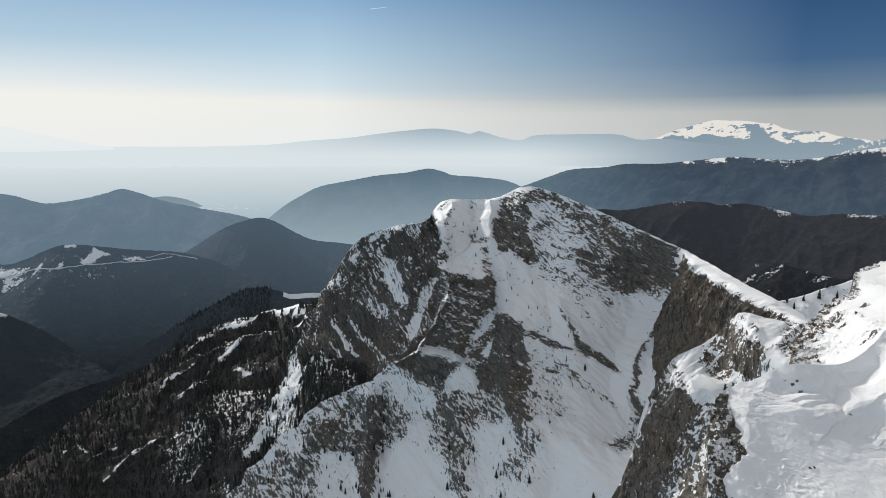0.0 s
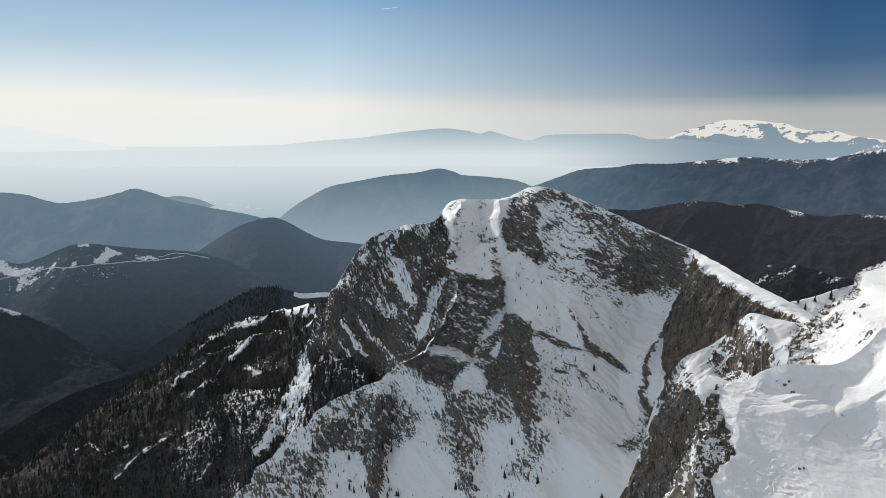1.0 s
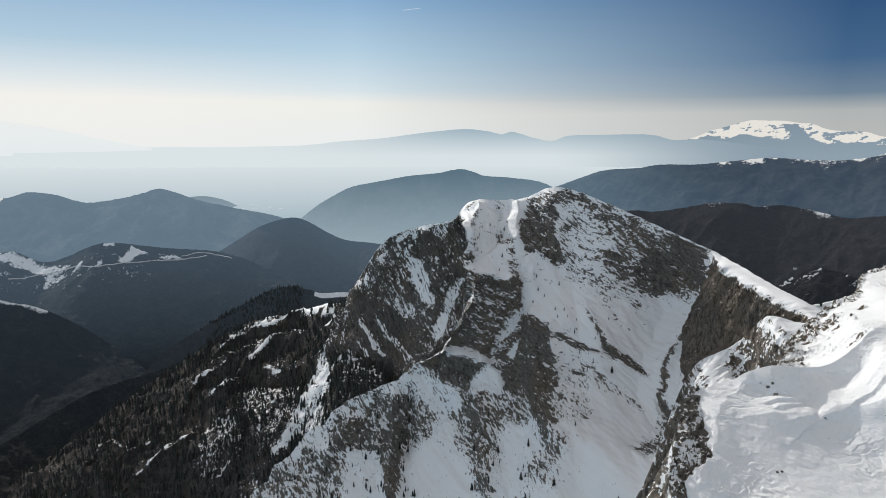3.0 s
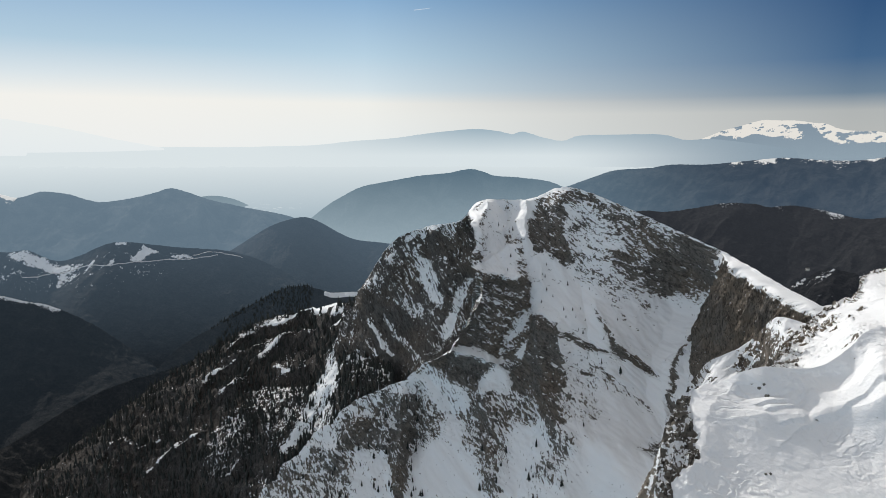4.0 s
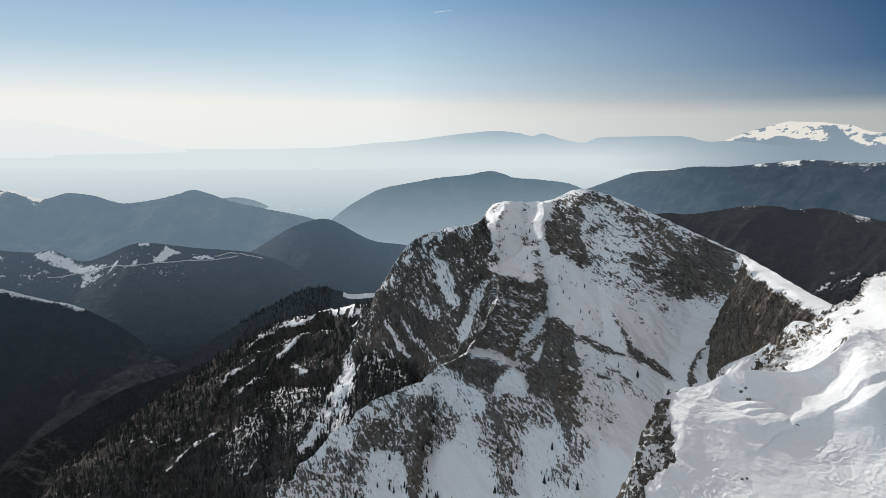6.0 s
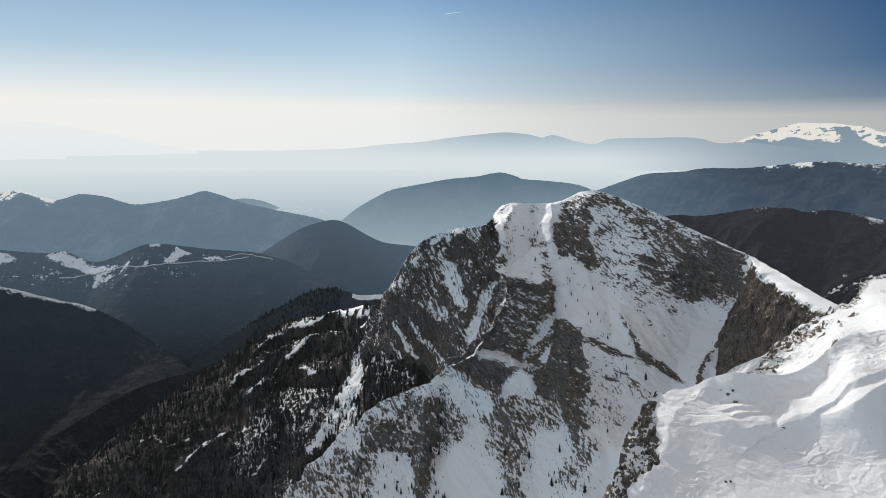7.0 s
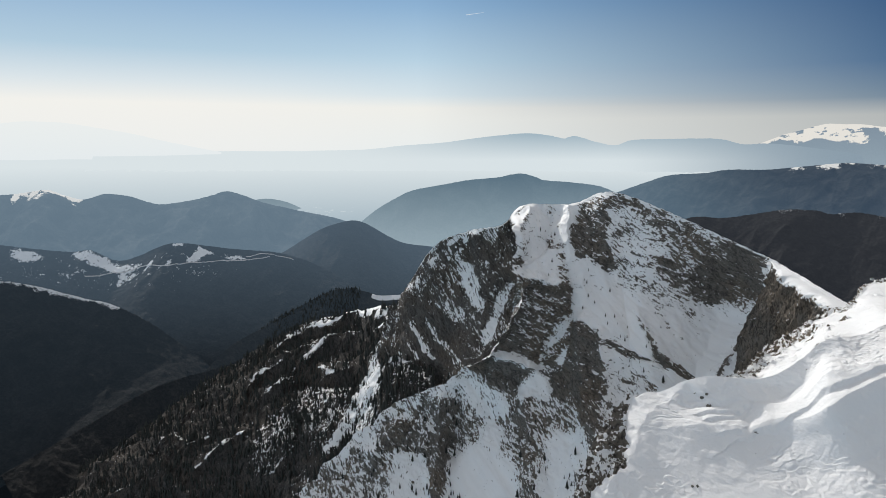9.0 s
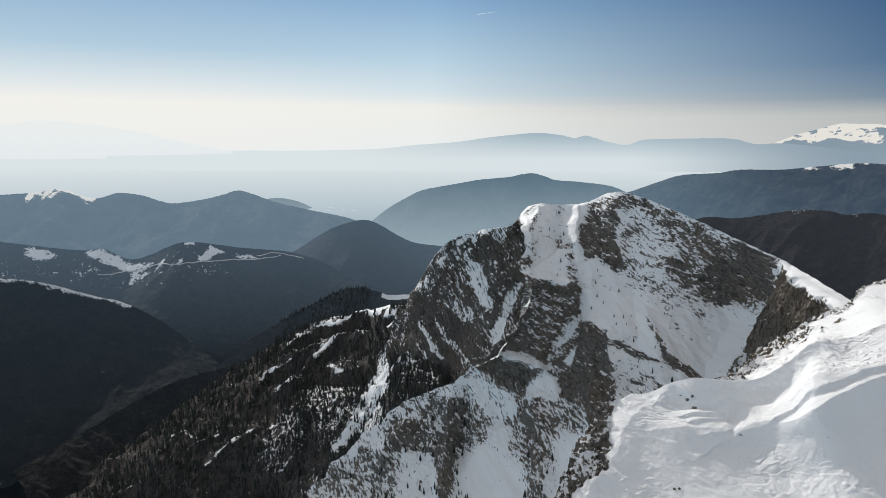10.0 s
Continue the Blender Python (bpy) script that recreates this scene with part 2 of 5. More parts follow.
def loft(lines, nu, nv, crisp=0.0):
    """A grid of nv x nu places on a surface through guide lines, smooth or with crisp breaks at the lines."""
    lines = np.array(lines, float)
    p = glide(lines, nv, 0)
    if crisp:
        s = np.linspace(0, len(lines) - 1, nv)
        i = np.clip(s.astype(int), 0, len(lines) - 2)
        f = (s - i)[:, None, None]
        p = p * (1 - crisp) + crisp * (lines[i] * (1 - f) + lines[i + 1] * f)
    return glide(p, nu, 1)


def outward(p):
    """The grid's unit normals."""
    n = np.cross(np.gradient(p, axis=1), np.gradient(p, axis=0))
    n /= np.linalg.norm(n, axis=2, keepdims=True) + 1e-9
    return n if n[..., 2].mean() > 0 else -n


def smooth_grid(a, times=1):
    for _ in range(times):
        b = np.pad(a, 1, mode="edge")
        a = (b[1:-1, 1:-1] * 2 + b[:-2, 1:-1] + b[2:, 1:-1] + b[1:-1, :-2] + b[1:-1, 2:]) / 6
    return a


def cover_map(x, z, base, areas):
    """The snow cover over the plane x, z: a base value, overlaid by areas of other cover with soft edges."""
    out = base.copy()
    wx, wz = x + 2.6 * fractal(x, z, 14, 4, 71, 0.6), z + 2.6 * fractal(x, z, 14, 4, 83, 0.6)
    for value, soft, corners in areas:
        c = np.array(corners, float)
        box = (wx > c[:, 0].min() - 3 * soft) & (wx < c[:, 0].max() + 3 * soft) & (wz > c[:, 1].min() - 3 * soft) & (wz < c[:, 1].max() + 3 * soft)
        px, pz = wx[box], wz[box]
        inside, dist = np.zeros(px.shape, bool), np.full(px.shape, 1e9)
        for (x0, z0), (x1, z1) in zip(c, np.roll(c, -1, 0)):
            cross = ((z0 > pz) != (z1 > pz)) & (px < (x1 - x0) * (pz - z0) / (z1 - z0 + 1e-9) + x0)
            inside ^= cross
            t = np.clip(((px - x0) * (x1 - x0) + (pz - z0) * (z1 - z0)) / ((x1 - x0) ** 2 + (z1 - z0) ** 2 + 1e-9), 0, 1)
            dist = np.minimum(dist, np.hypot(px - x0 - t * (x1 - x0), pz - z0 - t * (z1 - z0)))
        f = np.clip(0.5 + np.where(inside, dist, -dist) / (2 * soft), 0, 1)
        out[box] = out[box] * (1 - f) + value * f
    return out


def sheet(name, p, mat, parent=None, snow=None, label=""):
    """A mesh object from a grid of places, with the snow cover as an attribute."""
    nv, nu = p.shape[:2]
    i = np.arange(nv * nu).reshape(nv, nu)
    quads = np.stack([i[:-1, :-1], i[1:, :-1], i[1:, 1:], i[:-1, 1:]], -1).reshape(-1, 4)
    a, b, c = (p.reshape(-1, 3)[quads[len(quads) // 2, k]] for k in range(3))
    if np.cross(b - a, c - a)[2] < 0:
        quads = quads[:, ::-1]
    mesh = bpy.data.meshes.new(name)
    mesh.vertices.add(nv * nu)
    mesh.vertices.foreach_set("co", np.ascontiguousarray(p, np.float32).ravel())
    mesh.loops.add(quads.size)
    mesh.loops.foreach_set("vertex_index", np.ascontiguousarray(quads, np.int32).ravel())
    mesh.polygons.add(len(quads))
    mesh.polygons.foreach_set("loop_start", np.arange(0, quads.size, 4, dtype=np.int32))
    mesh.polygons.foreach_set("loop_total", np.full(len(quads), 4, np.int32))
    mesh.update(calc_edges=True)
    mesh.shade_smooth()
    if snow is not None:
        mesh.attributes.new("snow", "FLOAT", "POINT").data.foreach_set("value", np.ascontiguousarray(snow, np.float32).ravel())
    mesh.materials.append(mat)
    ob = new(name, mesh)
    if parent:
        ob.parent = parent
    if label:
        ob["label"] = label
    return ob


def thing(name, label, category, group="", kind="", at=(0, 0, 0)):
    ob = new(name)
    ob.location = at
    return tagged(ob, label, category, group, kind)


# ---- the main peak ----
face_crest = [(35, 848, -79), (53, 853, -65), (108, 835, -62), (145, 803, -46), (197, 775, -63), (249, 742, -87), (288, 700, -106), (299, 672, -115)]
face_upper = [(39, 752, -139), (61, 775, -132), (98, 772, -138), (145, 782, -135), (189, 757, -142), (242, 728, -144), (267, 690, -135), (286, 660, -162)]
face_middle = [(7, 768, -220), (48, 764, -214), (92, 760, -213), (132, 740, -194), (169, 715, -200), (216, 695, -194), (248, 676, -183), (275, 640, -206)]
face_terrace = [(-25, 783, -254), (30, 768, -274), (85, 745, -273), (135, 715, -255), (165, 690, -252), (201, 655, -240), (233, 640, -217), (260, 610, -245)]
face_lower = [(-122, 786, -314), (-28, 765, -341), (58, 708, -347), (122, 665, -308), (152, 650, -301), (186, 600, -278), (204, 580, -253), (232, 560, -279)]
face_foot = [(-218, 740, -403), (-86, 690, -427), (26, 650, -427), (97, 600, -394), (131, 590, -387), (163, 540, -354), (177, 500, -328), (199, 480, -315)]
cliff_crest = [(290, 735, -105), (289, 690, -108), (293, 640, -113), (302, 600, -122), (306, 565, -126), (311, 520, -132)]
cliff_brink = [(283, 698, -109), (277, 660, -115), (279, 609, -122), (281, 556, -126), (285, 520, -126), (286, 470, -129)]
cliff_upper = [(262, 670, -142), (267, 640, -146), (272, 595, -151), (273, 545, -152), (274, 505, -146), (275, 455, -147)]
cliff_middle = [(248, 668, -187), (259, 630, -187), (266, 585, -194), (264, 530, -185), (265, 490, -175), (264, 440, -169)]
cliff_lower = [(239, 650, -215), (250, 610, -218), (254, 565, -222), (252, 510, -213), (252, 470, -201), (255, 420, -191)]
cliff_foot = [(228, 620, -259), (238, 580, -258), (237, 530, -260), (236, 480, -244), (239, 440, -228), (246, 400, -218)]
buttress_crest = [(-118, 1005, -209), (-104, 985, -191), (-63, 925, -127), (-17, 890, -102), (23, 836, -89), (38, 852, -77)]
buttress_upper = [(-135, 992, -240), (-118, 980, -228), (-73, 935, -175), (-21, 902, -146), (19, 852, -131), (44, 830, -128)]
buttress_middle = [(-147, 990, -268), (-125, 972, -259), (-84, 940, -239), (-34, 900, -221), (4, 848, -194), (37, 815, -187)]
buttress_lower = [(-152, 988, -295), (-129, 965, -280), (-94, 925, -289), (-53, 892, -289), (-22, 835, -274), (14, 800, -251)]
buttress_foot = [(-156, 1015, -371), (-135, 1000, -357), (-102, 985, -365), (-58, 960, -364), (-24, 905, -347), (4, 800, -321)]
def area(store, value, size, line):
    """Notes a patch of cover (cover, soft edge, outline) or a rib or gully (how far it stands out, its width, its line)."""
    store.append((value, size, line))


FACE_COVER = []
area(FACE_COVER, 0.7, 6, [(140, -49), (151, -46), (174, -54), (212, -69), (248, -87), (272, -98), (285, -105), (280, -111), (270, -127), (255, -141), (231, -149), (210, -149), (197, -144), (193, -130), (168, -127), (149, -133), (146, -103), (145, -74)])  # summit dapple
area(FACE_COVER, 0.45, 4, [(117, -62), (140, -49), (151, -46), (174, -58), (197, -68), (174, -71), (157, -64), (139, -68), (125, -67)])  # crest dapple
area(FACE_COVER, 0.02, 3, [(114, -66), (131, -56), (139, -60), (146, -74), (143, -103), (148, -115), (149, -136), (141, -134), (128, -126), (121, -120), (110, -122), (102, -106), (100, -95), (109, -79)])  # summit wall
area(FACE_COVER, 0.42, 3, [(120, -60), (139, -60), (141, -84), (130, -87), (122, -74)])  # wall flecks
area(FACE_COVER, 0.86, 6, [(152, -66), (174, -65), (177, -85), (202, -99), (199, -112), (185, -123), (156, -127), (152, -109)])  # pale patch
area(FACE_COVER, 0.38, 4, [(183, -71), (202, -75), (218, -83), (236, -94), (246, -108), (234, -112), (218, -98), (197, -90), (184, -83)])  # dark fleck field
area(FACE_COVER, -0.08, 4, [(249, -87), (263, -94), (286, -105), (278, -113), (271, -124), (265, -127), (256, -119), (250, -101)])  # dark band
area(FACE_COVER, 0.08, 4, [(222, -133), (230, -114), (246, -112), (260, -118), (268, -125), (256, -139), (242, -145), (221, -149), (206, -147)])  # lower band
area(FACE_COVER, 0.45, 4, [(187, -112), (204, -111), (218, -125), (221, -148), (206, -148), (195, -140), (190, -125)])  # band left
area(FACE_COVER, 1.15, 3, [(37, -77), (55, -65), (114, -62), (109, -82), (102, -95), (98, -109), (77, -113), (61, -124), (49, -128), (40, -114), (43, -101), (37, -94)])  # shoulder snow
area(FACE_COVER, 0.02, 2, [(35, -79), (37, -77), (36, -87), (42, -92), (37, -94), (36, -88)])  # shoulder outcrop
area(FACE_COVER, 0.4, 2, [(43, -78), (57, -69), (57, -75), (46, -82)])  # shoulder flecks
area(FACE_COVER, 0.35, 2, [(56, -84), (62, -81), (58, -88), (46, -104), (52, -110), (47, -111), (43, -101)])  # mid flecks
area(FACE_COVER, 1.1, 2, [(39, -102), (46, -106), (50, -119), (40, -118), (40, -110)])  # snow cone
area(FACE_COVER, -0.05, 3, [(40, -121), (40, -120), (52, -121), (53, -127), (40, -132), (38, -142), (36, -151), (40, -130)])  # shadow niche
area(FACE_COVER, 0.3, 2, [(76, -93), (81, -91), (85, -100), (97, -108), (91, -115), (80, -109), (76, -102)])  # rib right of shoulder
area(FACE_COVER, 1.15, 3, [(40, -134), (41, -129), (61, -121), (78, -111), (94, -110), (102, -119), (104, -127), (96, -132), (89, -148), (73, -145), (54, -141)])  # balcony
area(FACE_COVER, 0.25, 3, [(87, -115), (93, -115), (95, -128), (101, -138), (105, -150), (96, -163), (89, -145), (87, -129)])  # balcony ribs
area(FACE_COVER, 1.2, 2, [(98, -106), (106, -109), (106, -124), (98, -127)])  # bright edge
area(FACE_COVER, 0.14, 3, [(39, -136), (54, -144), (73, -149), (101, -151), (103, -175), (95, -183), (88, -194), (76, -213), (67, -239), (54, -233), (35, -227), (10, -218), (21, -191), (32, -164), (36, -149)])  # central wall
area(FACE_COVER, 0.5, 3, [(33, -187), (54, -183), (73, -189), (93, -185), (85, -198), (73, -211), (49, -209), (33, -201)])  # band of flecks
area(FACE_COVER, 0.62, 2, [(36, -156), (60, -166), (82, -175), (99, -185), (96, -189), (76, -181), (54, -174), (34, -163)])  # ledge high
area(FACE_COVER, 0.5, 2, [(40, -147), (66, -156), (98, -167), (99, -171), (66, -163), (40, -152)])  # ledge higher
area(FACE_COVER, -0.12, 3, [(101, -182), (132, -193), (132, -211), (134, -228), (136, -255), (132, -285), (123, -301), (116, -299), (111, -290), (107, -278), (97, -271), (88, -268), (81, -268), (77, -254), (83, -244), (89, -228), (97, -212), (99, -194)])  # column
area(FACE_COVER, 0.22, 3, [(78, -215), (89, -208), (97, -197), (99, -212), (89, -228), (83, -244), (77, -254), (66, -245), (71, -233)])  # rib by the chute
area(FACE_COVER, 1.05, 2, [(94, -181), (96, -187), (89, -208), (77, -215), (71, -233), (63, -240), (67, -229), (73, -213), (82, -194)])  # chute snow
area(FACE_COVER, 0.95, 2, [(85, -229), (97, -212), (96, -227), (89, -239)])  # column snow
area(FACE_COVER, 1.1, 2, [(10, -215), (18, -222), (42, -225), (65, -237), (66, -243), (53, -242), (39, -236), (19, -233), (6, -224)])  # main ledge
area(FACE_COVER, 0.03, 3, [(-2, -235), (6, -222), (20, -234), (42, -238), (55, -243), (58, -249), (46, -254), (42, -274), (29, -276), (20, -270), (4, -261), (-6, -252), (-12, -244)])  # under ledge
area(FACE_COVER, 0.85, 2, [(8, -242), (14, -243), (25, -248), (23, -251), (10, -248)])  # ledge scrap
area(FACE_COVER, 1.25, 2, [(16, -203), (12, -211), (4, -225), (-6, -239), (-17, -249), (-28, -258), (-31, -266), (-41, -275), (-31, -258), (-17, -248), (1, -230), (11, -213)])  # ridge edge snow
area(FACE_COVER, 1.15, 3, [(-19, -255), (-10, -254), (-1, -264), (12, -272), (25, -275), (35, -289), (35, -297), (10, -305), (-5, -301), (-17, -279), (-21, -265)])  # snow tongue
area(FACE_COVER, 1.05, 3, [(-41, -275), (-22, -259), (-21, -276), (-23, -289), (-31, -293), (-40, -291)])  # left tongue
area(FACE_COVER, 1.15, 3, [(53, -257), (65, -245), (77, -253), (79, -268), (67, -274), (45, -274), (47, -266)])  # second tongue
area(FACE_COVER, 0.42, 6, [(43, -274), (76, -270), (92, -274), (105, -281), (106, -296), (90, -315), (72, -321), (66, -308), (43, -304)])  # lower dapple
area(FACE_COVER, 0.22, 5, [(40, -280), (64, -276), (73, -297), (67, -317), (70, -338), (63, -359), (52, -362), (48, -346), (41, -324), (37, -310)])  # lower rocks
area(FACE_COVER, 1.1, 4, [(80, -302), (114, -286), (115, -296), (103, -313), (94, -329), (87, -340), (82, -355), (68, -361), (72, -338), (74, -321)])  # pocket snow
area(FACE_COVER, 0.32, 6, [(-62, -288), (-40, -280), (-24, -285), (-18, -312), (-27, -341), (-54, -342), (-107, -343), (-121, -327), (-109, -312), (-82, -311)])  # upper left dapple
area(FACE_COVER, 0.06, 4, [(-62, -342), (-54, -326), (-40, -316), (-31, -325), (-31, -346), (-35, -383), (-53, -385), (-56, -367)])  # left rib
area(FACE_COVER, 0.14, 5, [(-119, -316), (-95, -312), (-63, -317), (-59, -341), (-68, -348), (-94, -344), (-114, -345)])  # left crag
area(FACE_COVER, 0.32, 7, [(-196, -381), (-171, -361), (-146, -344), (-113, -348), (-92, -364), (-95, -387), (-213, -398)])  # left foot
area(FACE_COVER, 0.95, 5, [(-93, -352), (-61, -347), (-57, -367), (-53, -385), (-95, -387), (-95, -369)])  # foot snow
area(FACE_COVER, 1.3, 2, [(-162, -349), (-151, -345), (-148, -351), (-158, -359)])  # snow block
area(FACE_COVER, 0.46, 5, [(-25, -300), (4, -307), (35, -301), (42, -324), (30, -337), (4, -327), (-22, -341), (-28, -325)])  # apron dapple
area(FACE_COVER, 1.1, 3, [(7, -307), (24, -308), (23, -338), (10, -340), (9, -323)])  # apron chute
area(FACE_COVER, 1.15, 5, [(-32, -349), (-16, -341), (10, -326), (30, -337), (41, -353), (47, -368), (-31, -383)])  # apron
area(FACE_COVER, 0.4, 2, [(164, -165), (171, -173), (182, -191), (177, -195), (169, -181)])  # thin rib
area(FACE_COVER, 0.2, 2, [(175, -189), (182, -188), (181, -200), (191, -200), (205, -205), (208, -215), (193, -213), (175, -210)])  # rib foot
area(FACE_COVER, 0.3, 2, [(133, -196), (146, -200), (164, -207), (174, -209), (160, -213), (146, -209), (132, -205)])  # cross band
area(FACE_COVER, 0.5, 4, [(132, -256), (151, -251), (165, -261), (158, -274), (136, -279), (130, -275)])  # broken patch
area(FACE_COVER, 0.5, 3, [(162, -237), (181, -238), (190, -240), (193, -249), (185, -248), (170, -244)])  # low band
area(FACE_COVER, 0.4, 5, [(125, -288), (140, -288), (132, -310), (113, -323), (102, -332), (110, -309)])  # foot of the column
area(FACE_COVER, 0.62, 6, [(131, -229), (162, -227), (179, -247), (161, -249), (135, -255)])  # thin snow
area(FACE_COVER, 0.6, 3, [(187, -158), (196, -168), (205, -177), (199, -180), (188, -169)])  # far flecks
area(FACE_COVER, -0.6, 2, [(244, -165), (244, -167), (234, -186), (224, -201), (216, -216), (212, -224), (208, -233), (211, -237), (203, -243), (204, -235), (213, -217), (224, -193), (236, -176)])  # black rib
area(FACE_COVER, 0.05, 3, [(247, -179), (252, -183), (262, -186), (263, -192), (251, -197), (242, -208), (234, -214), (242, -193)])  # gully rocks
area(FACE_COVER, 0.12, 3, [(176, -273), (186, -259), (199, -243), (210, -234), (218, -230), (208, -239), (196, -258), (184, -275), (178, -279)])  # gully island
area(FACE_COVER, 0.75, 6, [(146, -130), (190, -135), (225, -150), (220, -165), (180, -160), (150, -150)])  # flecks under the bands

FACE_CARVE = []
area(FACE_CARVE, 14, 17, [(58, -76), (59, -83), (45, -99), (42, -115)])  # shoulder rib
area(FACE_CARVE, -15, 17, [(81, -65), (79, -83), (77, -98), (66, -115)])  # shoulder bowl
area(FACE_CARVE, 9, 14, [(107, -67), (101, -88), (97, -106)])  # bright facet
area(FACE_CARVE, 9, 10, [(40, -104), (40, -119)])  # cone rib
area(FACE_CARVE, -16, 16, [(40, -130), (40, -125), (49, -123)])  # shadow niche
area(FACE_CARVE, 13, 12, [(40, -134), (54, -142), (73, -146), (90, -148)])  # balcony brow
area(FACE_CARVE, 8, 10, [(40, -130), (61, -122), (78, -112)])  # balcony crest
area(FACE_CARVE, -10, 12, [(102, -132), (103, -156), (101, -178)])  # gully by the wall
area(FACE_CARVE, 10, 18, [(141, -60), (144, -90), (147, -118)])  # summit rib
area(FACE_CARVE, -10, 11, [(95, -183), (79, -210), (67, -237)])  # chute
area(FACE_CARVE, 16, 20, [(111, -189), (116, -220), (119, -260), (122, -288)])  # column
area(FACE_CARVE, 8, 8, [(132, -194), (132, -229), (135, -260)])  # column edge
area(FACE_CARVE, 9, 8, [(8, -217), (19, -226), (42, -231), (63, -240)])  # ledge
area(FACE_CARVE, -6, 12, [(-3, -244), (20, -252), (42, -263)])  # under ledge
area(FACE_CARVE, 14, 16, [(37, -149), (26, -180), (14, -207), (-4, -237)])  # prow
area(FACE_CARVE, -10, 24, [(-14, -262), (4, -286), (14, -305)])  # tongue
area(FACE_CARVE, 14, 15, [(-42, -290), (-40, -316), (-44, -348), (-46, -374)])  # left rib
area(FACE_CARVE, -10, 14, [(-26, -279), (-28, -312), (-32, -346)])  # left gully
area(FACE_CARVE, 13, 18, [(53, -278), (60, -304), (59, -333), (58, -355)])  # lower rocks
area(FACE_CARVE, -7, 16, [(97, -301), (86, -328), (75, -353)])  # pocket
area(FACE_CARVE, -5, 16, [(156, -133), (157, -171), (155, -207), (151, -251)])  # snowfield runnel
area(FACE_CARVE, 6, 10, [(168, -173), (179, -191), (189, -204)])  # thin rib
area(FACE_CARVE, -18, 36, [(261, -137), (236, -190), (202, -236), (180, -271)])  # big gully
area(FACE_CARVE, 7, 6, [(243, -167), (225, -199), (210, -228)])  # black rib
area(FACE_CARVE, -34, 64, [(235, -154), (211, -195), (189, -235)])  # bowl
area(FACE_CARVE, 9, 16, [(-94, -318), (-104, -334), (-120, -349)])  # crag
area(FACE_CARVE, 8, 12, [(-61, -319), (-62, -342)])  # crag right

BUTTRESS_COVER = []
area(BUTTRESS_COVER, 0.32, 5, [(-103, -192), (-71, -159), (-52, -134), (-32, -111), (4, -96), (27, -90), (29, -109), (4, -121), (-18, -131), (-29, -177), (-32, -218), (-64, -228), (-80, -208)])  # upper dapple
area(BUTTRESS_COVER, 0.25, 4, [(4, -121), (28, -109), (29, -130), (15, -145), (12, -179), (4, -170)])  # side dapple
area(BUTTRESS_COVER, 1.1, 2, [(-49, -122), (-32, -109), (-13, -101), (4, -95), (26, -87), (26, -91), (4, -99), (-14, -104), (-29, -115), (-44, -128)])  # crest snow
area(BUTTRESS_COVER, 0.85, 2, [(-52, -131), (-40, -127), (-36, -145), (-46, -143)])  # patch left
area(BUTTRESS_COVER, 0.9, 2, [(-33, -133), (-26, -128), (-25, -152), (-31, -164)])  # patch by the crest
area(BUTTRESS_COVER, 0.98, 2, [(-24, -144), (-13, -145), (-11, -159), (1, -162), (-2, -177), (5, -191), (-7, -199), (-18, -189), (-25, -176), (-28, -158)])  # main patch
area(BUTTRESS_COVER, -0.05, 3, [(-23, -110), (11, -100), (15, -122), (1, -149), (-10, -143), (-23, -136)])  # dark crown
area(BUTTRESS_COVER, 0.75, 2, [(-63, -141), (-54, -134), (-63, -155), (-72, -158)])  # edge snow
area(BUTTRESS_COVER, 0.75, 2, [(-103, -192), (-87, -173), (-80, -180), (-94, -193)])  # edge snow low
area(BUTTRESS_COVER, -0.32, 4, [(-121, -234), (-102, -199), (-72, -208), (-32, -222), (-8, -223), (-12, -246), (-30, -270), (-55, -289), (-95, -277), (-118, -269)])  # smooth wall
area(BUTTRESS_COVER, 0.55, 1.5, [(-104, -230), (-97, -233), (-76, -256), (-56, -275), (-62, -278), (-83, -260)])  # streak long
area(BUTTRESS_COVER, 0.46, 1.5, [(-80, -226), (-72, -226), (-62, -241), (-38, -261), (-25, -265), (-32, -270), (-51, -260), (-72, -245)])  # streak middle
area(BUTTRESS_COVER, 0.6, 1.5, [(-41, -201), (-28, -202), (-20, -217), (-29, -221)])  # streak short
area(BUTTRESS_COVER, 0.42, 1.5, [(-106, -262), (-101, -262), (-79, -277), (-63, -286), (-71, -288), (-88, -277)])  # streak low
area(BUTTRESS_COVER, 0.4, 1.5, [(-59, -248), (-52, -247), (-27, -260), (-20, -263), (-25, -265), (-44, -261)])  # streak right
area(BUTTRESS_COVER, 1.05, 2, [(30, -156), (35, -156), (26, -176), (15, -194), (12, -216), (1, -231), (-7, -228), (4, -206), (11, -181), (21, -164)])  # gully snow
area(BUTTRESS_COVER, 0.0, 2, [(11, -147), (15, -145), (15, -172), (8, -196), (3, -197), (8, -170)])  # gully rock

BUTTRESS_CARVE = []
area(BUTTRESS_CARVE, 8, 14, [(-6, -108), (4, -138), (11, -166)])  # crown
area(BUTTRESS_CARVE, -8, 16, [(-19, -146), (-16, -174), (-3, -196)])  # patch hollow
area(BUTTRESS_CARVE, 7, 14, [(-63, -147), (-52, -181), (-36, -222)])  # edge rib
area(BUTTRESS_CARVE, 6, 12, [(-102, -201), (-97, -234), (-71, -270)])  # left rib
area(BUTTRESS_CARVE, -14, 14, [(30, -156), (15, -192), (-3, -231)])  # gully


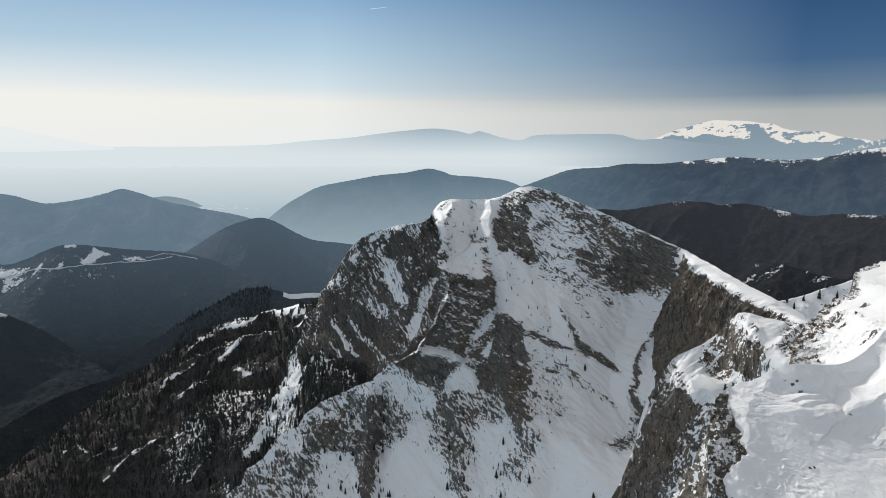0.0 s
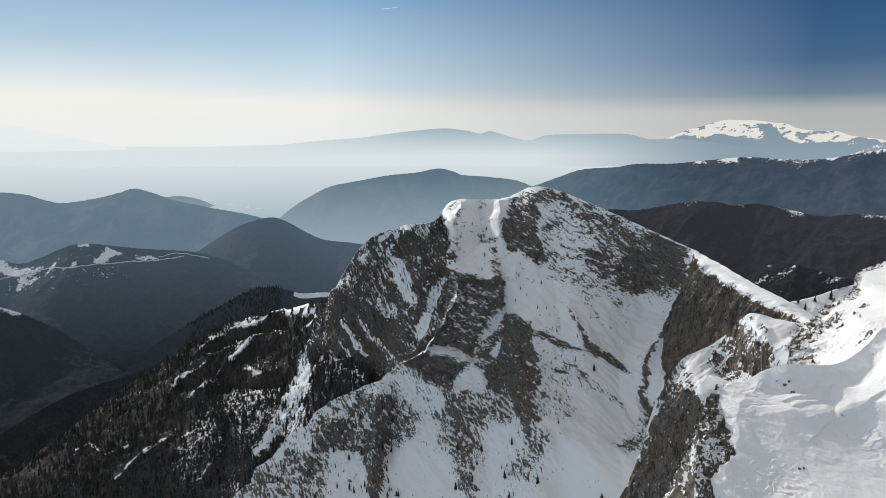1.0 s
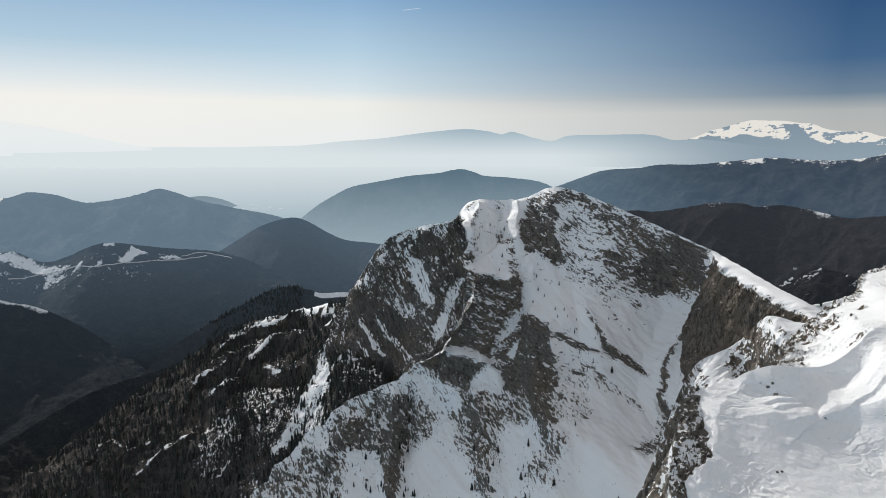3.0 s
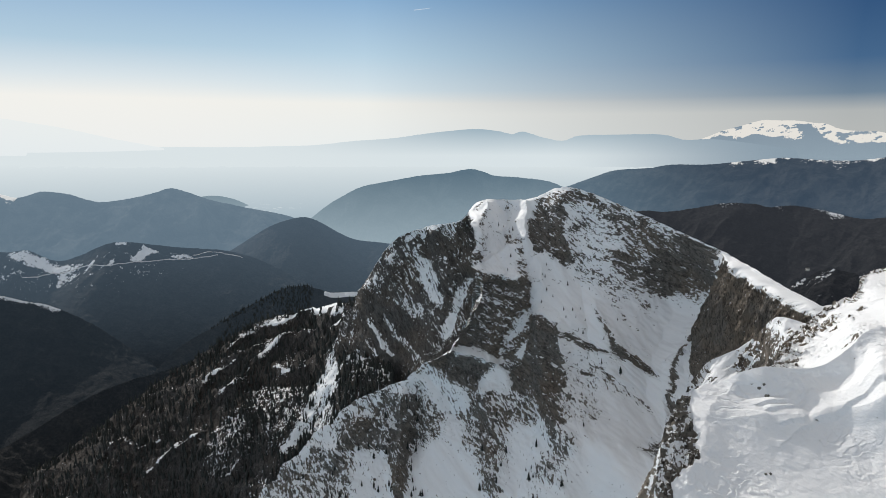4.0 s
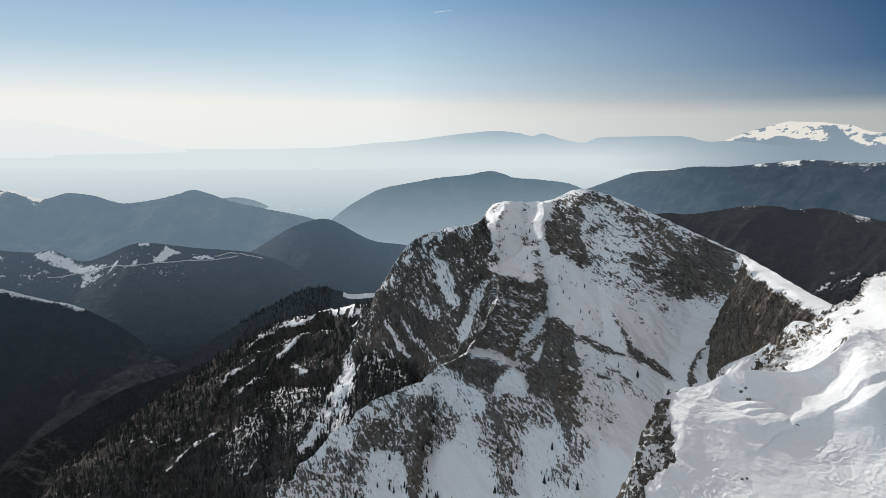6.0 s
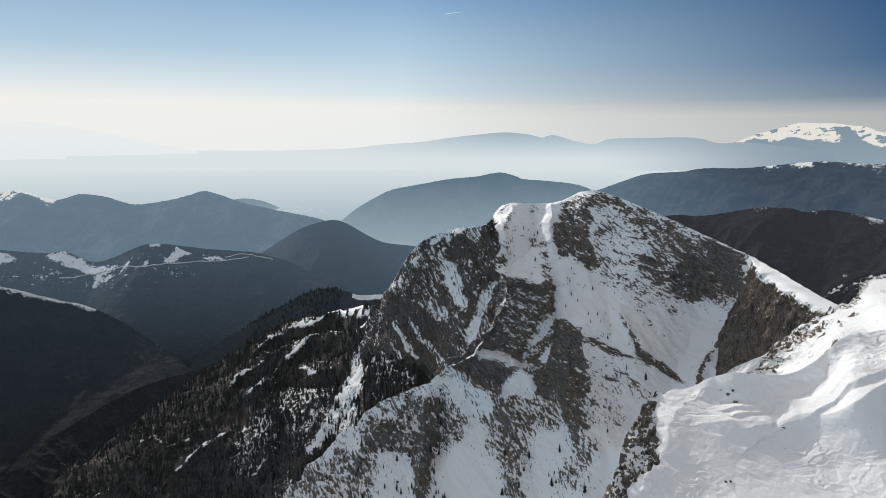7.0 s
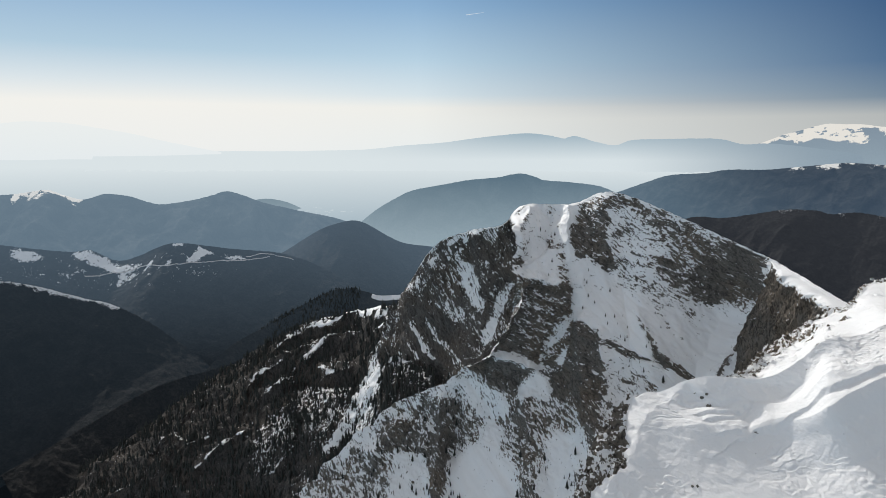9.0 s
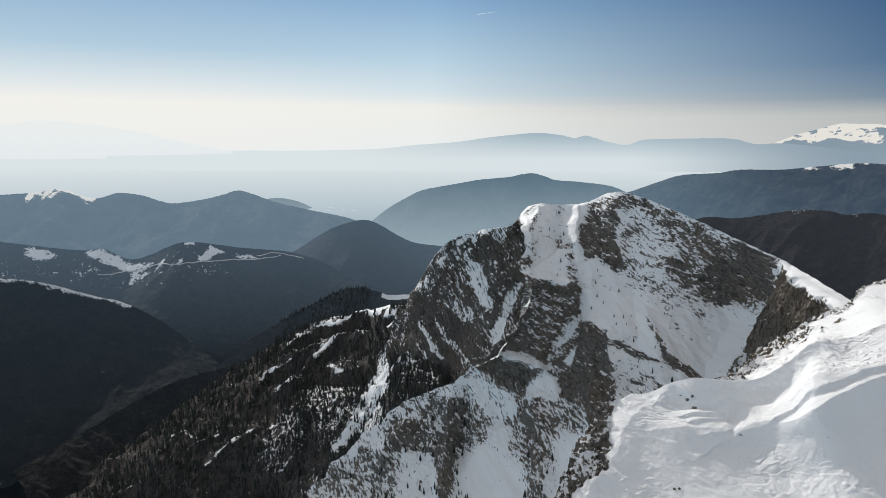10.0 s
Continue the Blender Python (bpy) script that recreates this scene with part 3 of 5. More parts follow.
def scarps(x, y, lines, edge, wobble):
    """Ribs that break off steeply to the right of each line and fall away gently behind it."""
    out = np.zeros(x.shape)
    wx, wy = x + wobble * fractal(x, y, 6 * wobble, 4, 64), y + wobble * fractal(x, y, 6 * wobble, 4, 65)
    for height, reach, line in lines:
        dist, gap = np.full(x.shape, 1e9), np.zeros(x.shape)
        for (x0, y0), (x1, y1) in zip(line, line[1:]):
            run = math.hypot(x1 - x0, y1 - y0)
            t = np.clip(((wx - x0) * (x1 - x0) + (wy - y0) * (y1 - y0)) / run ** 2, 0, 1)
            d = np.hypot(wx - x0 - t * (x1 - x0), wy - y0 - t * (y1 - y0))
            side = ((x1 - x0) * (wy - y0) - (y1 - y0) * (wx - x0)) / run
            gap, dist = np.where(d < dist, np.where(side > 0, d, -d), gap), np.minimum(d, dist)
        ends = np.clip((wx - line[0][0]) / reach + 1, 0, 1) * np.clip((line[-1][0] - wx) / reach + 1, 0, 1)
        out += ends * height * (0.45 * np.exp(-np.abs(gap) / reach) * np.where(gap > 0, 1, np.clip(1 + gap / edge, 0, 1)) - 0.55 * np.clip(-gap / edge, 0, 1) * np.exp(-np.maximum(-gap - edge, 0) / reach))
    return out


def near_line(x, y, line):
    """The distance from a line."""
    dist = np.full(x.shape, 1e9)
    for (x0, y0), (x1, y1) in zip(line, line[1:]):
        t = np.clip(((x - x0) * (x1 - x0) + (y - y0) * (y1 - y0)) / ((x1 - x0) ** 2 + (y1 - y0) ** 2), 0, 1)
        dist = np.minimum(dist, np.hypot(x - x0 - t * (x1 - x0), y - y0 - t * (y1 - y0)))
    return dist


def carved(x, z, lines, wobble=3.0):
    """How far ribs and gullies stand out from a wall."""
    out = np.zeros(x.shape)
    wx, wz = x + wobble * fractal(x, z, 5.3 * wobble, 3, 61), z + wobble * fractal(x, z, 5.3 * wobble, 3, 62)
    for depth, width, line in lines:
        dist = near_line(wx, wz, line)
        out += depth * np.clip(1 - dist / width, 0, 1) ** 1.3
    return out


def rock_face(lines, nu, nv, back, areas, base, amp, seed, dip, top_rows=3, ribs=(), ragged=0.0, beds=1.0, behind=0.95, flute=0.6, lay=(1.0, 0.5), cap=0, drift=1.0):
    """A mountain wall: guide lines, weathered where it is bare, smooth where snow lies. Returns the grid and its cover."""
    front = loft(lines, nu, nv)
    x, y, z = front[..., 0], front[..., 1], front[..., 2]
    n = outward(front)
    cover = cover_map(x, z, base(x, z) if callable(base) else np.full(x.shape, base), areas)
    cover = cover + 0.16 * fractal(x, z, 24, 4, seed + 12) * (cover < 1.05)
    if cap:                                              # a snow cap over the upper rows
        cover[:cap] = np.clip(1.25 - np.linspace(0, 1.0, cap)[:, None] ** 3 + 0.3 * fractal(x[:cap], y[:cap], 12, 3, 5), 0, 1.25)
    u, v = lay[0] * x + lay[1] * y, z
    bare = smooth_grid(np.clip(1.15 - cover, 0, 1), 2)
    dip = radians(dip)
    bed = u * math.sin(dip) + v * math.cos(dip) + 2.5 * fractal(u, v, 30, 3, seed + 5)
    along = u * math.cos(dip) - v * math.sin(dip)
    saw = (bed / 13 + 0.9 * fractal(u, v, 60, 3, seed + 17)) % 1.0
    bench = np.where(saw < 0.8, saw / 0.8, (1 - saw) / 0.2)      # beds step out and break off
    split = np.clip(0.5 + 1.2 * fractal(along, bed, 35, 3, seed + 18), 0, 1)
    cover = cover + beds * bare * split * 0.26 * (bench - 0.55) * (cover < 1.05)
    push = amp * (1.5 * beds * bare * split * (bench - 0.5) + 2.0 * fractal(u, v, 70, 3, seed) + bare * (9.0 * (crags(u, v * flute, 34, 5, seed + 1) - 0.5) + 2.6 * (crags(along * 0.35, bed, 9, 4, seed + 2) - 0.5) + 0.8 * fractal(u, v, 4, 3, seed + 3)))
    push = push + drift * amp * (1 - bare) * (1.1 * fractal(u * 1.5 + 0.3 * v, v * 0.45, 24, 3, seed + 9) + 0.8 * crags(u * 1.2 + 0.3 * v, v * 0.3, 42, 2, seed + 10))
    push = push + carved(x, z, ribs)
    edge = np.minimum(1, np.arange(nv) / 14.0)[:, None]
    front = front + n * (push * edge)[..., None]
    front[..., 2] += (1 - edge) * (0.7 * fractal(x, y, 9, 3, seed + 4) * amp)
    near_edge = np.exp(-np.arange(nu) / 14.0)[None, :]
    front[..., 0] += ragged * near_edge * fractal(z, y, 26, 4, seed + 15)
    front[..., 2] += 0.6 * ragged * near_edge * fractal(z, y, 15, 4, seed + 16)
    m = 40
    crest = front[0]
    t = np.linspace(1, 0, m, endpoint=False)[:, None, None]
    rear = crest[None] + np.concatenate([np.zeros_like(t), back[0] * t ** 1.6, -back[1] * (0.35 * t ** 2 + 0.65 * t ** 1.3)], 2)
    rear[..., 2] += (6 * fractal(rear[..., 0], rear[..., 1], 40, 4, seed + 6)) * np.minimum(1, t[..., 0] * 4)
    grid = np.concatenate([rear, front])
    cover = np.concatenate([np.full((m, nu), behind), cover])
    cover[m - 2:m + top_rows] = np.maximum(cover[m - 2:m + top_rows], 0.95 * behind)
    return grid, cover


peak = thing("mountain_peak", "steep grey limestone peak with snowfields, gullies and a corniced summit ridge", "mountain", kind="structure")
grid, cover = rock_face([face_crest, face_upper, face_middle, face_terrace, face_lower, face_foot], 640, 520, (260, 300), FACE_COVER, lambda x, z: 1.22 - 0.5 * np.clip((-215 - z) / 60, 0, 1) * np.clip((150 - x) / 60, 0, 1), 1.0, 11, 24, ribs=FACE_CARVE, ragged=9.0, top_rows=8)
face_grid, face_snow = grid, cover
sheet("summit_face", grid, LIMESTONE, peak, cover, "shaded limestone face with snowfields")
grid, cover = rock_face([cliff_crest, cliff_brink, cliff_upper, cliff_middle, cliff_lower, cliff_foot], 360, 300, (200, 230), [], -0.18, 1.3, 41, 80, beds=0.0, flute=0.16, lay=(0.4, 1.2), cap=70, drift=0.25)
sheet("brown_cliff", grid, CLIFF_STONE, peak, cover, "bare brown limestone cliff under a snow crest")
grid, cover = rock_face([buttress_crest, buttress_upper, buttress_middle, buttress_lower, buttress_foot], 340, 320, (200, 320), BUTTRESS_COVER, 0.06, 1.0, 23, 62, ribs=BUTTRESS_CARVE, beds=0.8, lay=(1.0, 0.0))
sheet("left_buttress", grid, STEEP_STONE, peak, cover, "dark limestone buttress streaked with snow")

# ---- the spur between ----
spur_crest = [(104, 400, -236), (123, 405, -218), (138, 412, -191), (150, 420, -164), (160, 428, -149), (174, 440, -139), (192, 442, -131), (202, 440, -123), (208, 430, -109), (213, 426, -105), (222, 420, -107), (236, 412, -109), (255, 395, -113)]
spur_upper = [(113, 396, -238), (132, 399, -218), (149, 404, -191), (160, 409, -168), (169, 413, -151), (183, 424, -144), (195, 428, -141), (201, 420, -136), (201, 408, -123), (206, 400, -115), (214, 394, -116), (225, 380, -119), (232, 350, -118)]
spur_lower = [(128, 385, -247), (149, 388, -224), (163, 390, -200), (173, 392, -179), (181, 395, -165), (191, 400, -156), (202, 404, -152), (204, 398, -147), (205, 388, -136), (207, 380, -130), (211, 370, -128), (217, 350, -128), (222, 320, -125)]
spur_foot = [(150, 360, -271), (170, 362, -252), (183, 364, -232), (193, 366, -213), (200, 368, -200), (208, 370, -191), (215, 372, -186), (217, 370, -178), (215, 362, -167), (215, 355, -161), (216, 345, -156), (216, 325, -151), (218, 300, -148)]
spur = thing("rock_spur", "brown rock spur with a snow-capped top below the snowy ridge", "rock spur", kind="structure")
SPUR_COVER = []
area(SPUR_COVER, -0.15, 3, [(156, -155), (152, -164), (147, -180), (141, -190), (130, -207), (123, -218), (150, -212), (159, -186), (163, -173), (176, -158), (176, -153), (169, -151), (165, -150)])  # wall
area(SPUR_COVER, 0.45, 3, [(162, -147), (173, -140), (183, -136), (179, -142), (169, -151), (162, -149)])  # broken shoulder
area(SPUR_COVER, 1.1, 2, [(174, -139), (183, -135), (192, -131), (191, -134), (184, -139), (176, -146), (175, -143)])  # bright shoulder
area(SPUR_COVER, 1.2, 3, [(179, -144), (188, -143), (200, -144), (202, -140), (203, -142), (197, -149), (189, -151), (175, -156), (170, -151)])  # bowl
area(SPUR_COVER, 0.02, 2, [(193, -134), (197, -134), (198, -138), (201, -135), (201, -140), (197, -144), (191, -142)])  # low tower
area(SPUR_COVER, 0.6, 3, [(192, -131), (205, -116), (207, -110), (203, -118), (201, -130), (197, -134)])  # dappled rise
area(SPUR_COVER, 0.02, 2, [(207, -111), (213, -107), (213, -111), (206, -115), (208, -117), (204, -127), (205, -134), (204, -138), (202, -129), (203, -117)])  # tower
area(SPUR_COVER, 1.25, 2, [(205, -116), (212, -105), (218, -106), (233, -110), (223, -111), (215, -109), (212, -107), (206, -111)])  # cap
area(SPUR_COVER, 1.15, 2, [(217, -109), (223, -112), (214, -117), (207, -118), (210, -113)])  # shaded snow
area(SPUR_COVER, 0.25, 3, [(215, -118), (230, -113), (224, -118), (212, -124), (207, -128), (205, -134), (205, -125)])  # brink rocks
area(SPUR_COVER, 1.15, 2, [(206, -123), (212, -119), (216, -122), (211, -125), (205, -134)])  # mound
grid, cover = rock_face([spur_crest, spur_upper, spur_lower, spur_foot], 420, 300, (120, 210), SPUR_COVER, 0.35, 0.8, 57, 70, beds=0.1, behind=0.3, flute=0.3, lay=(0.5, -0.85), drift=0.25)
sheet("spur_wall", grid, CLIFF_STONE, spur, cover)

# ---- the snow ridge in front ----
snow_lip = [(18.4, 59.5, -31.5), (20.2, 63.5, -28.9), (22.3, 68, -27.4), (25.6, 71.6, -25.5), (29.4, 72.6, -25.3), (33, 72.6, -23.3), (37.2, 72.4, -23.6), (40.2, 72.9, -23.5), (43.2, 73.7, -22), (46.5, 75.2, -20.1), (50.8, 77, -20), (56.3, 80, -19.1), (65, 84, -17.6), (74.9, 88, -16.9)]
snow_scoop = [(19.4, 59.2, -31.5), (21.5, 63, -29.3), (23.3, 66.2, -28), (26.3, 69.4, -26.5), (29.7, 70.7, -26.1), (33.2, 70.6, -25.3), (37.2, 70.5, -25.6), (40.1, 71, -25.3), (42.9, 71.6, -23.6), (45.4, 72.2, -21.1), (49.3, 73.8, -20.6), (54.4, 76.4, -19.7), (62.7, 80.1, -18.3), (72.1, 83.9, -17.6)]
snow_edge = [(20.6, 59, -31.7), (22.9, 62.3, -29.7), (24.5, 64.8, -28.6), (27, 67, -27.5), (30, 67.3, -26.9), (33.1, 67.2, -26.6), (36.3, 67.2, -26.5), (39, 67.5, -26.2), (41.1, 66.1, -25.0), (42.8, 65.2, -23.4), (45.8, 66.5, -22.1), (50.0, 68.0, -21.0), (57.2, 70.9, -19.8), (65.7, 74.3, -19.2)]
snow_step = [(22.1, 58.2, -32), (24.3, 61.1, -30.3), (25.8, 63, -29.5), (28.1, 64.7, -28.7), (30.8, 65, -28.3), (33.7, 65.1, -28.1), (36.6, 65.4, -27.8), (39.2, 65.7, -27.6), (41.3, 64.6, -26.6), (43.3, 64.0, -25.1), (46.4, 65.1, -24.1), (50.7, 66.6, -23.0), (57.6, 69.1, -21.9), (65.9, 72.4, -21.4)]
snow_apron = [(24.1, 57, -32.4), (26.2, 59.5, -31.1), (27.4, 60.7, -30.6), (29.3, 61.6, -30.2), (31.8, 61.8, -30), (34.3, 62, -29.8), (36.9, 62.3, -29.5), (39.4, 62.6, -29.2), (41.4, 62.1, -28.6), (43.8, 61.7, -27.5), (47.0, 62.6, -26.7), (51.5, 63.8, -25.8), (57.5, 66.0, -24.8), (65.4, 68.9, -24.6)]
snow_foot = [(26.5, 47, -35), (28.1, 48.5, -34.7), (29.1, 49.5, -34.5), (30.5, 50, -34.3), (32.2, 50.3, -34.2), (34.3, 50.6, -34), (36.5, 51, -33.7), (38.7, 51.4, -33.4), (40.9, 51.9, -33.2), (43.7, 52.6, -32.5), (46.6, 53.5, -32), (50.8, 55, -31.3), (56.2, 57, -30.8), (63.6, 60, -30.6)]
shoulder_crest = [(37.6, 79, -25.8), (42.9, 88, -27.6), (49.1, 98, -27.5), (56.3, 105, -26.6), (61.5, 110, -25.6), (68.3, 114, -24.2), (73.9, 122, -23.3), (82, 130, -23.1), (93.4, 136, -22.1), (112.2, 142, -21.8)]
shoulder_mid = [(37.4, 77, -25.4), (40.6, 80, -25.8), (45.6, 86, -26.1), (50.7, 90, -25.2), (55, 94, -23.6), (60.1, 96, -22.6), (64.9, 100, -21.8), (71.5, 106, -21.9), (81.9, 112, -20.8), (97, 118, -20.3)]
shoulder_foot = [(35.7, 72.5, -24.6), (37.9, 72.5, -24.5), (40.8, 73, -24.2), (44, 74, -22.7), (47, 75.5, -20.7), (51.1, 77, -20.5), (56.3, 79.6, -19.4), (61.5, 82, -18.5), (66.9, 85, -17.9), (77.1, 89, -17.4)]
ridge = thing("snow_ridge", "wind-packed snow ridge with drifts, steps and a rocky brink", "snow ridge", kind="structure")


def snow_bank(lines, nu, nv, back, seed, brink, ripple=1.0, shapes=(), steps=(), rocks=()):
    """Wind-packed snow with a rocky far brink that falls away. brink: how far down the grid rocks show, column by column."""
    p = loft(lines, nu, nv, 0.75)
    x, y = p[..., 0].copy(), p[..., 1].copy()
    row = np.linspace(0, 1, nv)[:, None]
    wear = np.interp(np.linspace(0, 1, nu), *brink)[None, :]
    bare = np.clip((wear * (1 + 0.9 * fractal(x, y, 5, 4, seed + 7, 0.6)) - row) / 0.04, 0, 1) * (wear > 0.002)
    for strength, width, line in rocks:
        bare = np.maximum(bare, np.clip(strength * (1 - near_line(x, y, line) / width) + 1.1 * fractal(x, y, 2.2, 4, seed + 44), 0, 1) * (near_line(x, y, line) < width))
    lumps = 0.16 * fractal(x, y, 12, 3, seed) + 0.07 * fractal(x + 0.4 * y, y * 1.5 - 0.5 * x, 4.2, 5, seed + 1) + 0.022 * fractal(x, y, 0.9, 3, seed + 2)
    plates = np.clip(2.2 * fractal(x * 0.8 + y * 0.5, y - 0.3 * x, 11, 4, seed + 3), -1, 1) * 0.06
    scoops = 0.07 * (crags(x * 0.7 + 0.5 * y, y * 1.1 - 0.4 * x, 6, 3, seed + 21) - 0.5)
    ledge = y * 0.9 + 0.25 * x + 1.2 * fractal(x, y, 7, 3, seed + 22)
    ledges = 0.12 * np.minimum(((ledge / 2.3) % 1.0) ** 2, 6 * (1 - (ledge / 2.3) % 1.0)) * np.clip(1.5 * fractal(x, y, 8, 2, seed + 23), 0, 1)
    crumbs = 0.14 * np.clip(fractal(x, y, 1.1, 3, seed + 24) - 0.25, 0, 1) ** 0.7 * np.clip((x - 36) / 4, 0.15, 1) * np.clip(2.5 * fractal(x, y, 10, 2, seed + 25) - 0.3, 0, 1)
    flow = 0.5 + 0.5 * fractal(x * 0.8 + 0.25 * y, y * 1.3 - 0.2 * x, 8, 5, seed + 41, 0.55)
    cut = flow * 9
    tread = np.floor(cut) + np.clip((cut % 1 - 0.88) / 0.12, 0, 1) - cut        # treads that break off in low scarps
    worn = np.clip(1.6 * fractal(x, y, 9, 3, seed + 42) + 0.25, 0.08, 1)
    lumps = lumps + 0.14 * tread * worn + 0.030 * crags(x, y, 1.3, 3, seed + 43) * worn
    lumps = lumps + scoops + ledges + crumbs + carved(x, y, shapes, 0.7) + scarps(x, y, steps, 0.35, 0.4)
    stones = 1.5 * (crags(x * 1.2, y * 1.2 + p[..., 2], 2.6, 4, seed + 4) - 0.45)
    p[..., 1] += (1 - bare) * ((0.05 + 0.75 * np.exp(-((row - 0.12) / 0.10) ** 2)) * fractal(x * 1.1, p[..., 2] * 1.6 + 0.3 * y, 5.0, 5, seed + 31))
    p[..., 2] += ripple * (lumps + plates) * (1 - bare) + stones * bare
    m = 120
    t = np.linspace(1, 0, m, endpoint=False)[:, None] ** 1.5
    rear = np.repeat(p[:1], m, 0)
    rear[..., 0] += back[0] * t ** 1.1
    rear[..., 1] += back[1] * t ** 1.1
    rear[..., 2] -= back[2] * (0.25 * t + 0.75 * t ** 0.8)
    jag = 3.0 * (crags(rear[..., 0] * 0.8 + rear[..., 1], rear[..., 2] * 0.7, 5, 5, seed + 5) - 0.5) * np.minimum(1, t * 8)
    rear[..., 0] -= jag
    rear[..., 1] += 0.5 * jag
    cover = 1.25 - 1.0 * bare + 0.5 * bare * fractal(x, y, 1.6, 3, seed + 8)
    return np.concatenate([rear, p]), np.concatenate([np.full((m, nu), 0.3) + 0.3 * fractal(rear[..., 0], rear[..., 2], 4, 3, seed), cover])


DRIFTS = []         # drifts stand up, scoops are hollowed out
area(DRIFTS, -0.5, 2.2, [(41.0, 70.5), (43.5, 71.5), (45.6, 73.0)])
area(DRIFTS, -0.5, 2.4, [(32.5, 71.4), (35.2, 69.6), (36.0, 67.6)])
area(DRIFTS, 0.4, 3.2, [(38.2, 69.6), (42.0, 69.6), (48.0, 69.4)])
area(DRIFTS, 0.45, 3.4, [(30.0, 71.4), (26.2, 68.0), (24.4, 64.4), (21.6, 60.0)])
area(DRIFTS, 0.3, 1.8, [(39.3, 66.0), (39.6, 64.6)])
STEPS = []          # height, reach, line
area(STEPS, 0.45, 5.0, [(35.4, 66.2), (36.4, 66.7), (39.3, 67.2), (43.9, 67.5), (50.0, 69.0), (58.0, 72.0)])
area(STEPS, 0.35, 1.2, [(32.4, 68.9), (34.2, 69.2), (35.8, 69.5), (37.4, 70.3)])
area(STEPS, 0.28, 1.0, [(33.0, 68.0), (34.6, 68.3), (36.2, 68.9), (37.0, 69.4)])
area(STEPS, 0.25, 1.0, [(33.2, 66.6), (34.4, 66.6), (35.8, 67.2)])
area(STEPS, 0.3, 1.4, [(30.6, 71.0), (31.8, 70.7), (33.4, 70.8)])
grid, cover = snow_bank([snow_lip, snow_scoop, snow_edge, snow_step, snow_apron, snow_foot], 500, 420, (-24, 10, 60), 91, ([0, 0.08, 0.16, 0.22, 0.27, 1], [0.36, 0.36, 0.30, 0.10, 0.0, 0.0]), shapes=DRIFTS, steps=STEPS)
near_grid = grid
sheet("near_bank", grid, NEAR_STONE, ridge, cover, "grey wind-packed snow bank with scoops")
OUTCROPS = []       # strength, width, line in the plan
area(OUTCROPS, 1.0, 3.2, [(39.5, 80.7), (44.8, 88.8), (49.8, 94.7), (55.0, 99.5)])
area(OUTCROPS, 0.5, 1.6, [(48.2, 81.6), (47.8, 78.6), (48.3, 76.9)])
area(OUTCROPS, 0.4, 1.4, [(53.8, 92.6), (59.9, 99.1)])
area(OUTCROPS, 0.3, 1.0, [(43.5, 81.7), (46.6, 81.9), (47.0, 79.9)])
grid, cover = snow_bank([shoulder_crest, shoulder_mid, shoulder_foot], 380, 240, (-8, 14, 70), 131, ([0, 0.1, 0.25, 0.38, 0.5, 0.6, 0.68, 1], [0.5, 0.45, 0.4, 0.18, 0.24, 0.15, 0.08, 0.04]), ripple=1.6, rocks=OUTCROPS)
sheet("upper_shoulder", grid, NEAR_STONE, ridge, cover, "sunlit snow shoulder with rocks on its brink")

# ---- the wooded slope ----
slope_crest = [(-108, 1110, -235), (-152, 1130, -257), (-226, 1230, -293), (-321, 1260, -321), (-390, 1270, -352), (-479, 1270, -407), (-570, 1250, -470), (-670, 1210, -544), (-791, 1180, -612), (-938, 1150, -690)]
slope_upper = [(-100, 1015, -280), (-135, 1005, -281), (-206, 1110, -325), (-295, 1150, -357), (-359, 1160, -388), (-441, 1160, -440), (-523, 1140, -489), (-613, 1100, -551), (-715, 1060, -607), (-846, 1030, -676)]
slope_middle = [(-62, 888, -290), (-119, 925, -305), (-187, 1000, -366), (-250, 1010, -405), (-316, 1030, -442), (-404, 1050, -488), (-483, 1040, -530), (-569, 1010, -578), (-674, 990, -631), (-804, 970, -701)]
slope_lower = [(-56, 845, -313), (-100, 855, -341), (-145, 880, -400), (-203, 900, -451), (-282, 930, -498), (-371, 950, -544), (-448, 950, -588), (-532, 930, -637), (-628, 910, -675), (-747, 890, -730)]
slope_foot = [(-29, 760, -456), (-61, 750, -471), (-108, 760, -492), (-166, 780, -519), (-241, 800, -555), (-327, 820, -593), (-394, 820, -624), (-471, 810, -656), (-554, 790, -679), (-665, 780, -726)]
slope = thing("wooded_slope", "steep snowy slope with dark conifers and rocky ribs", "mountain slope", kind="structure")
grid = loft([slope_crest, slope_upper, slope_middle, slope_lower, slope_foot], 460, 360)
x, y, z = grid[..., 0], grid[..., 1], grid[..., 2]
across = y * 0.8 + x * 0.45
rib = crags(across, x * 0.25 - y * 0.1, 110, 3, 33)
grid = grid + np.stack([0 * x, 0 * x, 24 * (rib - 0.5) * np.minimum(1, np.arange(360) / 40)[:, None] + 4 * fractal(x, y, 25, 4, 35)], 2)
SLOPE_RIBS = []
SLOPE_CUTS = []
area(SLOPE_RIBS, 18, 26, [(-367, 1126), (-339, 1135), (-312, 1137), (-274, 1122), (-241, 1098), (-206, 1086), (-180, 1061), (-156, 1026), (-135, 1011)])  # long rib
area(SLOPE_RIBS, 16, 26, [(-306, 1158), (-285, 1170), (-267, 1181), (-244, 1184), (-195, 1127), (-166, 1092), (-138, 1072)])  # second rib
area(SLOPE_RIBS, 14, 26, [(-370, 1232), (-353, 1242), (-318, 1246), (-287, 1230), (-254, 1238), (-225, 1226), (-172, 1135)])  # top rib
